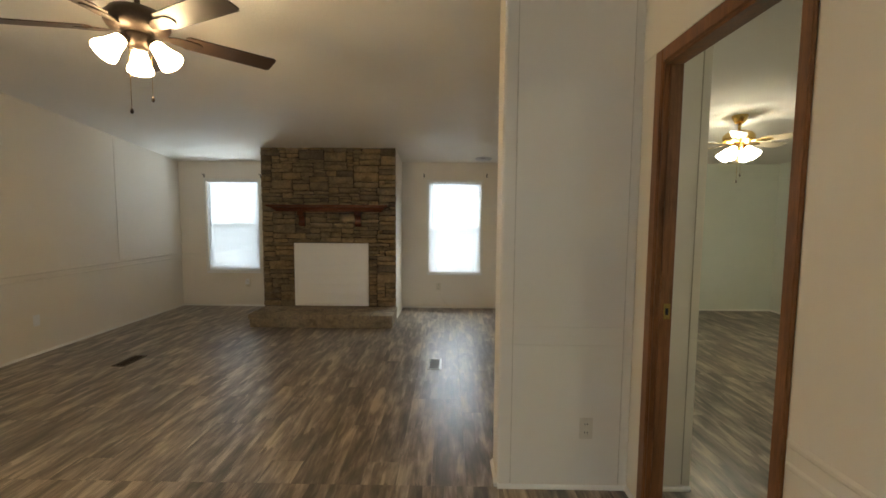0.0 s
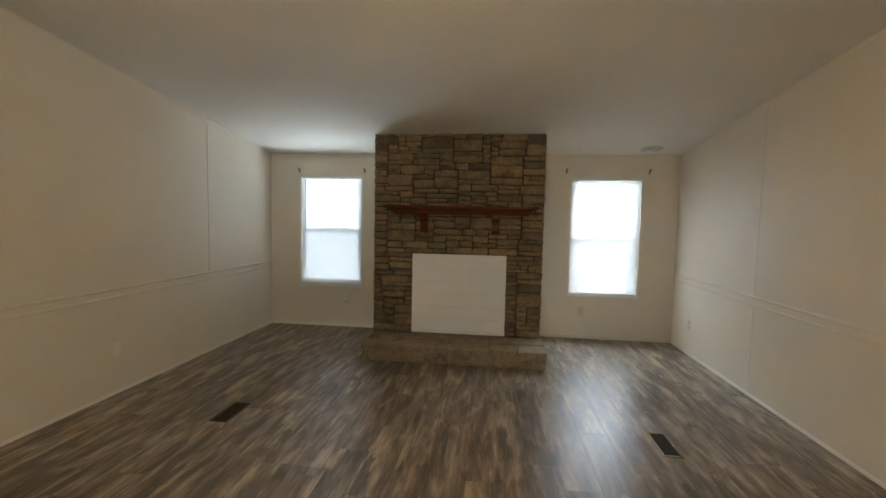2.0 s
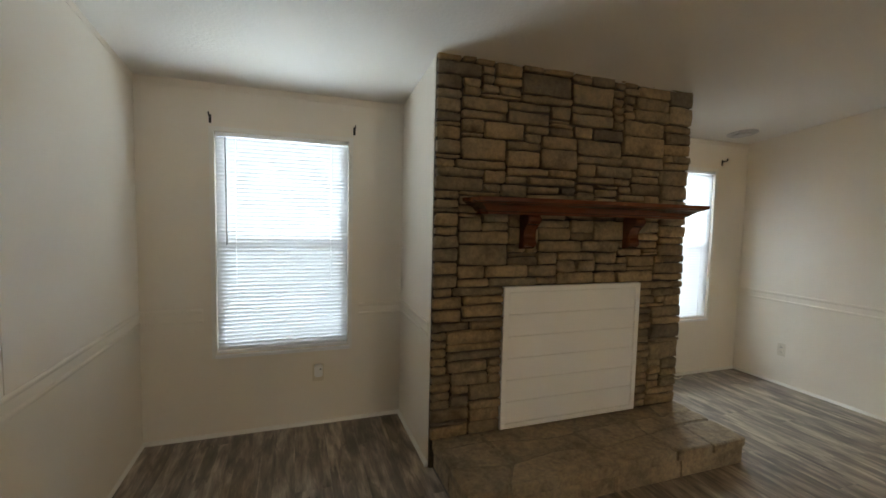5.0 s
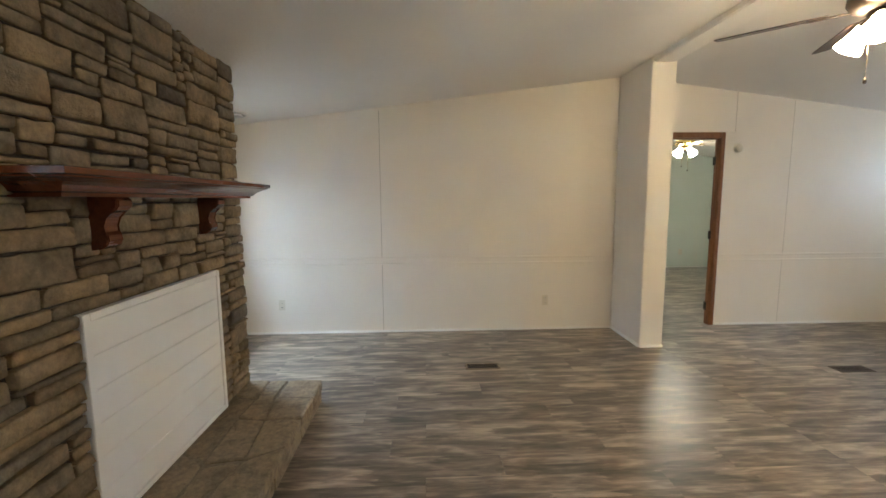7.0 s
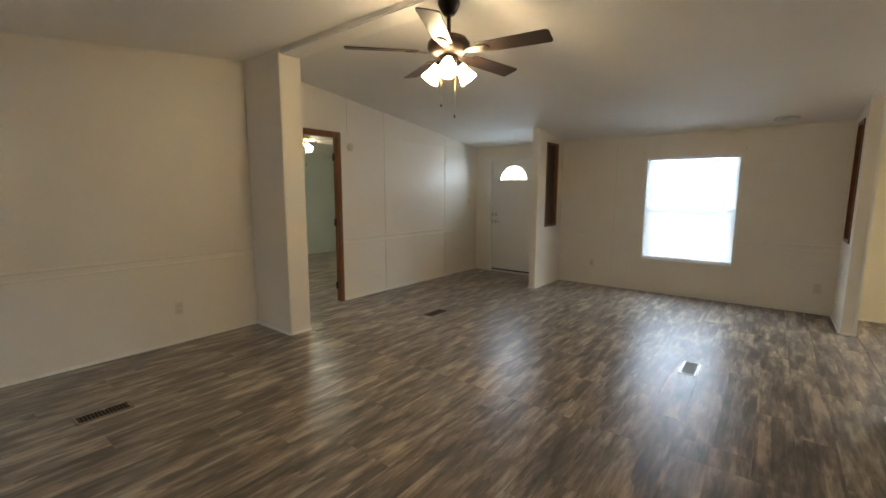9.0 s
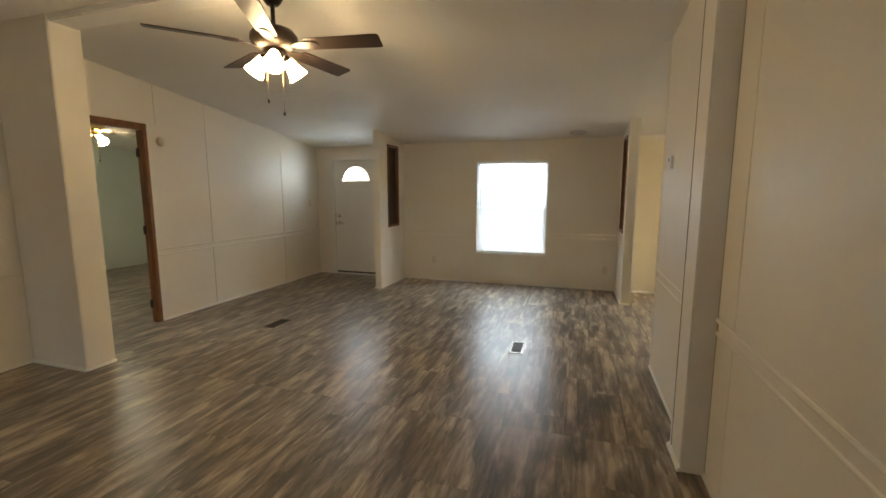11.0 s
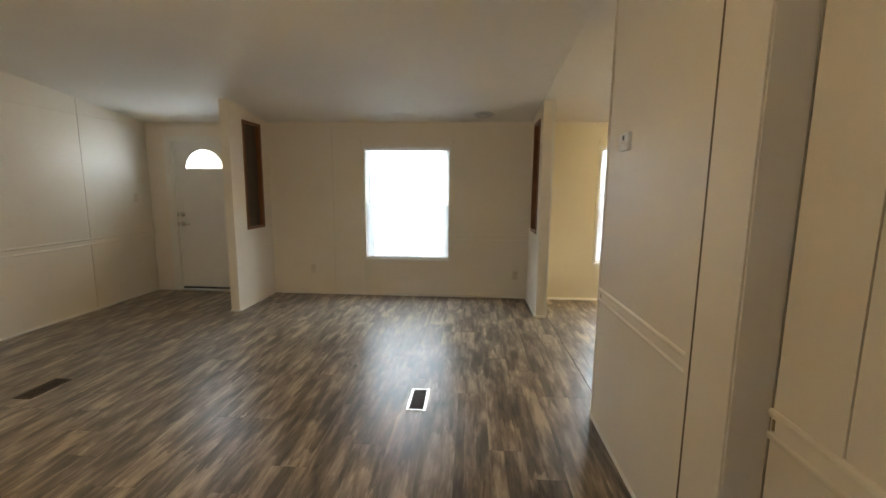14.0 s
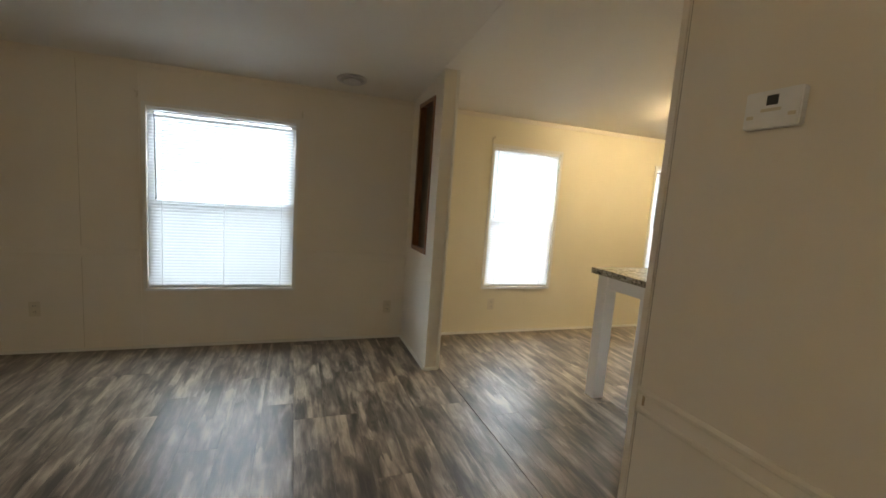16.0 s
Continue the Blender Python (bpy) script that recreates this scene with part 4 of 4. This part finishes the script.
for i in range(8):
    a0, a1 = math.pi * i / 8, math.pi * (i + 1) / 8
    rod(bm, (cx + 0.075 * math.cos(a0), YF - 0.05, cz + 0.075 * math.sin(a0)), (cx + 0.075 * math.cos(a1), YF - 0.05, cz + 0.075 * math.sin(a1)), 0.008, 6)
part("sunburst_bars", bm, DOORW, slab)
bm = prism(bmesh.new(), [(cx + R * math.cos(math.pi * i / 24), cz + R * math.sin(math.pi * i / 24)) for i in range(25)], "y", YF - 0.062, YF - 0.058)
pane = part("pane", bm, GLASS, slab, "half-round glass")
pane.visible_shadow = False
c0, c1 = 0.005, 0.998
for a, b in ((c0, fx0 + 0.008), (fx1 - 0.008, c1)):
    part("casing", solid(a, b, YF - 0.002, YF + 0.014, 0.0, fz + 0.052, bevel=0.004), TRIM, fd)
part("casing", solid(fx0 + 0.0082, fx1 - 0.0082, YF - 0.002, YF + 0.014, fz - 0.008, fz + 0.052, bevel=0.004), TRIM, fd)
for a, b in ((fx0 - 0.001, fx0 + 0.018), (fx1 - 0.018, fx1 + 0.001)):
    part("jamb", solid(a, b, YF - 0.139, YF - 0.001, 0, fz), TRIM, fd)
part("jamb", solid(fx0 + 0.018, fx1 - 0.018, YF - 0.139, YF - 0.001, fz - 0.016, fz + 0.001), TRIM, fd)
part("threshold", solid(fx0 + 0.018, fx1 - 0.018, YF - 0.139, YF + 0.03, 0.0, 0.016, bevel=0.004), plain("aluminium_threshold", (0.6, 0.58, 0.54), 0.4, 0.6), fd)
part("sweep", solid(fx0 + 0.024, fx1 - 0.024, ys1 - 0.001, ys1 + 0.004, 0.018, 0.045), SLOT, fd, "black rubber door sweep")
for z, lever in ((1.0, False), (0.875, True)):
    k = part("lever_handle" if lever else "deadbolt", lathe(bmesh.new(), [(0.0, 0.0), (0.033, 0.0), (0.033, 0.006), (0.026, 0.012), (0.014, 0.014), (0.012, 0.032), (0.0, 0.034)], centre=(0.845, ys1, z), m=Matrix.Rotation(radians(-90), 4, "X")), NICKEL, fd, "satin nickel lever" if lever else "satin nickel deadbolt")
    if lever:
        part("lever", rod(bmesh.new(), (0.845, ys1 + 0.03, z), (0.735, ys1 + 0.032, z), 0.009, 10), NICKEL, k)
    else:
        part("thumb_turn", solid(0.838, 0.852, ys1 + 0.012, ys1 + 0.03, z - 0.016, z + 0.016, bevel=0.003), NICKEL, k)
    part("latch", solid(fx1 - 0.026, fx1 - 0.0185, ys1 - 0.03, ys1 + 0.003, z - 0.03, z + 0.03), BRONZE, fd, "dark latch plate")


# ---- framed openings in the short partitions ----
def inset(name, x0, x1, obscure):
    w = thing(name, "brown stained wood frame around a tall narrow opening", "opening", kind="structure")
    a, b, c, d = INSET
    for p, q in ((a, a + 0.016), (b - 0.016, b)):
        part("side", solid(x0 - 0.004, x1 + 0.004, p, q, c, d), CASING, w)
    part("sill", solid(x0 - 0.004, x1 + 0.004, a + 0.016, b - 0.016, c, c + 0.016), CASING, w)
    part("head", solid(x0 - 0.004, x1 + 0.004, a + 0.016, b - 0.016, d - 0.016, d), CASING, w)
    for f, g in ((x0 - 0.010, x0 - 0.0005), (x1 + 0.0005, x1 + 0.010)):
        bm = bmesh.new()
        t = 0.026
        box(bm, f, g, a - 0.006, a + t, c - 0.006, d + 0.006)
        box(bm, f, g, b - t, b + 0.006, c - 0.006, d + 0.006)
        box(bm, f, g, a + t, b - t, c - 0.006, c + t)
        box(bm, f, g, a + t, b - t, d - t, d + 0.006)
        part("frame", bm, CASING, w)
    if obscure:
        part("pane", solid((x0 + x1) / 2 - 0.003, (x0 + x1) / 2 + 0.003, a + 0.016, b - 0.016, c + 0.016, d - 0.016), OBSCURE, w, "frosted glass pane")


OBSCURE = sheer_material("obscure_glass", (0.15, 0.115, 0.085), 0.5)
inset("window_6", -0.365, -0.27, True)
inset("window_7", -3.71, -3.61, True)


# ---- island in the kitchen ----
isl = thing("kitchen_island", "white kitchen island with an overhanging leg-borne top", "kitchen island", at=(0, 0, 0))
ix1, ix0, iy0, iy1 = -4.655, -5.45, -0.54, 1.0
part("cabinet", solid(ix0, ix1, -0.15, iy1, 0.09, 0.885, bevel=0.003), WHITE, isl)
part("toe_kick", solid(ix0 + 0.05, ix1 - 0.05, -0.14, iy1 - 0.05, 0.0, 0.09), SLOT, isl)
for lx in (ix0, ix1 - 0.09):
    part("leg", solid(lx, lx + 0.09, iy0, iy0 + 0.09, 0.0, 0.885, bevel=0.003), WHITE, isl)
part("apron", solid(ix0 + 0.09, ix1 - 0.09, iy0 + 0.012, iy0 + 0.032, 0.80, 0.885), WHITE, isl)
for lx in (ix0 + 0.012, ix1 - 0.032):
    part("apron", solid(lx, lx + 0.02, iy0 + 0.09, -0.151, 0.80, 0.885), WHITE, isl)
single("countertop", solid(ix0 - 0.03, ix1 + 0.03, iy0 - 0.05, iy1 + 0.02, 0.886, 0.925, bevel=0.004), GRANITE, "speckled grey laminate countertop on the kitchen island", "countertop")
kl = thing("ceiling_light", "small lit dome light on the kitchen ceiling", "ceiling light", at=(-5.9, -0.9, ceil_z(-0.9)))
part("base", lathe(bmesh.new(), [(0.0, 0.004), (0.15, 0.004), (0.15, -0.02), (0.0, -0.022)], segs=32), BRASS, kl)
part("dome", lathe(bmesh.new(), [(0.0, -0.02), (0.14, -0.022), (0.135, -0.05), (0.11, -0.075), (0.06, -0.092), (0.0, -0.096)], segs=32), KITCHEN_ON, kl)


# ---- fixtures on walls, ceiling and floor ----
def plate(kind, at, normal, label=""):
    """An outlet or switch plate; normal is '+x', '-x', '+y' or '-y'."""
    turn = {"+y": 180, "-y": 0, "+x": 90, "-x": -90}[normal]
    o = thing("wall_outlet" if kind == "outlet" else "light_switch", label or ("ivory duplex outlet plate on the wall" if kind == "outlet" else "ivory light switch plate on the wall"), "outlet" if kind == "outlet" else "light switch", group="wall outlets" if kind == "outlet" else "")
    o.matrix_world = pose(*at, 0, 0, turn)
    part("cover", solid(-0.036, 0.036, -0.006, 0.002, -0.058, 0.058, bevel=0.003), VINYL if label.startswith("white blank") else PLASTIC, o)
    if label.startswith("white blank"):
        return o
    if kind == "outlet":
        for z in (-0.022, 0.022):
            r = part("receptacle", solid(-0.016, 0.016, -0.009, -0.005, z - 0.014, z + 0.014, bevel=0.004), PLASTIC, o)
            part("slot", box(box(bmesh.new(), -0.008, -0.005, -0.0095, -0.0085, z - 0.004, z + 0.006), 0.005, 0.008, -0.0095, -0.0085, z - 0.004, z + 0.006), SLOT, r)
    else:
        part("toggle", solid(-0.006, 0.006, -0.018, -0.005, -0.004, 0.016, bevel=0.002), PLASTIC, o)
    return o


for at, nrm in (((1.02, RIDGE0, 0.32), "-y"), ((XRB, 5.80, 0.31), "-x"), ((XRB, 3.0, 0.32), "-x"), ((-0.885, YF, 0.33), "+y"), ((-3.46, YF, 0.295), "+y"), ((-2.69, YB, 0.35), "-y"), ((0.17, YB, 0.32), "-y"), ((-4.53, YF, 0.30), "+y"), ((XBED, -0.9, 0.32), "-x")):
    plate("outlet", at, nrm)
plate("outlet", (XL, 3.96, 0.335), "+x", "white blank cover plate low on the wall")
plate("switch", (XRF, -1.66, 1.22), "-x")
ad = thing("plug_adapter", "white plug-in adapter in the outlet below the window", "adapter", at=(-2.69, YB - 0.01, 0.37))
part("body", solid(-0.026, 0.026, -0.045, 0.0, -0.036, 0.044, bevel=0.008), VINYL, ad)
part("button", solid(0.008, 0.016, -0.0465, -0.044, 0.014, 0.024), SLOT, ad)

th = thing("thermostat", "white wall thermostat with small dark display", "thermostat", at=(-3.653, 1.144, 1.597))
part("body", solid(-0.001, 0.026, -0.061, 0.061, -0.042, 0.042, bevel=0.003), VINYL, th)
part("display", solid(0.0258, 0.0266, -0.012, 0.013, 0.008, 0.030), SLOT, th, "dark display")
part("slider", solid(0.0258, 0.0282, -0.022, 0.022, -0.006, 0.001, bevel=0.001), PLASTIC, th)
for y in (-0.045, 0.045):
    part("button", solid(0.0258, 0.0276, y - 0.008, y + 0.008, -0.020, -0.012, bevel=0.001), PLASTIC, th)
plate("outlet", (-3.653, 1.725, 0.40), "+x", "white blank cover plate low on the wall")

sm = thing("smoke_alarm", "round ivory smoke alarm on the wall", "smoke alarm", at=(XRF, 0.95, 1.93))
turn = Matrix.Rotation(radians(-90), 4, "Y")
part("base", lathe(bmesh.new(), [(0.0, 0.0), (0.052, 0.0), (0.052, 0.012), (0.0, 0.013)], m=turn), PLASTIC, sm)
part("cover", lathe(bmesh.new(), [(0.0, 0.012), (0.047, 0.012), (0.044, 0.028), (0.03, 0.036), (0.0, 0.038)], m=turn), PLASTIC, sm)


VENT = plain("grey_vent_plastic", (0.62, 0.61, 0.60), 0.45, 0, 0.05)


def ceiling_vent(x, y):
    v = thing("ceiling_vent", "round white air vent in the sloping ceiling", "ceiling vent", group="ceiling vents")
    slope = math.degrees(math.atan((ceil_z(y + 0.1) - ceil_z(y - 0.1)) / 0.2))
    v.matrix_world = pose(x, y, ceil_z(y), slope, 0, 0)
    part("rim", lathe(bmesh.new(), [(0.0, 0.002), (0.115, 0.002), (0.115, -0.004), (0.10, -0.012), (0.085, -0.012), (0.08, -0.004), (0.0, -0.003)], segs=32), VENT, v)
    part("disc", lathe(bmesh.new(), [(0.0, -0.004), (0.055, -0.006), (0.068, -0.016), (0.06, -0.022), (0.0, -0.024)], segs=32), VENT, v)


ceiling_vent(0.80, 6.0)
ceiling_vent(-3.02, -1.62)


def floor_register(x, y, w, l, metal, label):
    r = thing("floor_register", label, "floor register", group="floor registers", at=(x, y, 0))
    bm = bmesh.new()
    t = 0.018
    box(bm, -w, -w + t, -l, l, 0, 0.006, bevel=0.002)
    box(bm, w - t, w, -l, l, 0, 0.006, bevel=0.002)
    box(bm, -w + t, w - t, -l, -l + t, 0, 0.006, bevel=0.002)
    box(bm, -w + t, w - t, l - t, l, 0, 0.006, bevel=0.002)
    part("frame", bm, metal, r)
    part("duct", solid(-w + t, w - t, -l + t, l - t, 0.0003, 0.0012), DARKWELL, r)
    n = 14
    for i in range(n):
        yy = -l + t + (i + 0.5) * (2 * l - 2 * t) / n
        part("louvre", solid(-w + t, w - t, yy - 0.003, yy + 0.003, 0.0013, 0.0042), BROWNREG, r)
    return r


floor_register(0.20, 3.81, 0.062, 0.145, REGFRAME, "floor register with shiny metal frame and brown louvres")
floor_register(-2.575, 0.74, 0.062, 0.145, REGFRAME, "floor register with shiny metal frame and brown louvres")
floor_register(-2.66, 3.80, 0.062, 0.145, BROWNREG, "brown metal floor register")
floor_register(-0.03, 0.80, 0.062, 0.145, BROWNREG, "brown metal floor register")

# loose cable by the back wall
cu = bpy.data.curves.new("cable", "CURVE")
cu.dimensions, cu.bevel_depth, cu.bevel_resolution = "3D", 0.003, 2
sp = cu.splines.new("NURBS")
pts = [(0.17, 6.205, 0.30), (0.19, 6.19, 0.22), (0.24, 6.18, 0.13), (0.30, 6.17, 0.05), (0.36, 6.15, 0.008), (0.45, 6.13, 0.006), (0.50, 6.17, 0.03), (0.46, 6.19, 0.05), (0.40, 6.18, 0.02)]
sp.points.add(len(pts) - 1)
for p, c in zip(sp.points, pts):
    p.co = (*c, 1)
sp.use_endpoint_u = True
cu.materials.append(PLASTIC)
tagged(new("loose_cable", cu), "thin white cable hanging from outlet to floor", "cable")

# ---- floor planks ----
PW, PL = 0.181, 1.22


def plank_mesh(w, l, material):
    bm = bmesh.new()
    box(bm, -w / 2 + 0.0002, w / 2 - 0.0002, -l / 2 + 0.0003, l / 2 - 0.0003, -0.007, 0.0, bevel=0.0004, segs=1)
    return mesh_of("plank", bm, material)


def lay(x0, x1, y0, y1, material, joined):
    """Rows of planks along y, their ends staggered."""
    rng = random.Random(int(x0 * 10) + int(y0 * 10) + 77)
    cache, verts, faces = {}, [], []
    x = x0
    while x < x1 - 0.01:
        w = min(PW, x1 - x)
        y = y0 - rng.choice((0.0, 0.2, 0.41, 0.61, 0.82, 1.02))
        while y < y1:
            a, b = max(y, y0), min(y + PL, y1)
            if b - a > 0.03:
                if joined:
                    k = len(verts)
                    verts += [(x + 0.0006, a + 0.0006, 0), (x + w - 0.0006, a + 0.0006, 0), (x + w - 0.0006, b - 0.0006, 0), (x + 0.0006, b - 0.0006, 0)]
                    verts += [(p, q, -0.007) for p, q, _ in verts[k:k + 4]]
                    faces += [(k, k + 1, k + 2, k + 3)] + [(k + i, k + 4 + i, k + 4 + (i + 1) % 4, k + (i + 1) % 4) for i in range(4)]
                else:
                    key = (round(w, 3), round(b - a, 3))
                    if key not in cache:
                        cache[key] = plank_mesh(w, b - a, material)
                    ob = new("plank", cache[key])
                    ob.parent = floor
                    ob.location = (x + w / 2, (a + b) / 2, 0)
            y += PL
        x += PW
    if joined:
        me = bpy.data.meshes.new("far_planks")
        me.from_pydata(verts, [], faces)
        me.materials.append(material)
        ob = new("far_planks", me)
        ob.parent = floor
        tagged(ob, "wood-look planks in the next rooms", "", "", "stuff")


SEAM = 2.05
lay(-4.75, -3.742, YF - 0.1, SEAM, PLANK, False)
lay(-3.737, 1.223, YF - 0.1, SEAM, PLANK, False)
lay(XL - 0.05, 1.223, SEAM, YB + 0.1, PLANK_DULL, False)
lay(XK, -4.75, YF - 0.1, SEAM + 0.05, PLANK, True)
lay(1.223, XBED, YF - 0.1, YB + 0.1, PLANK, True)
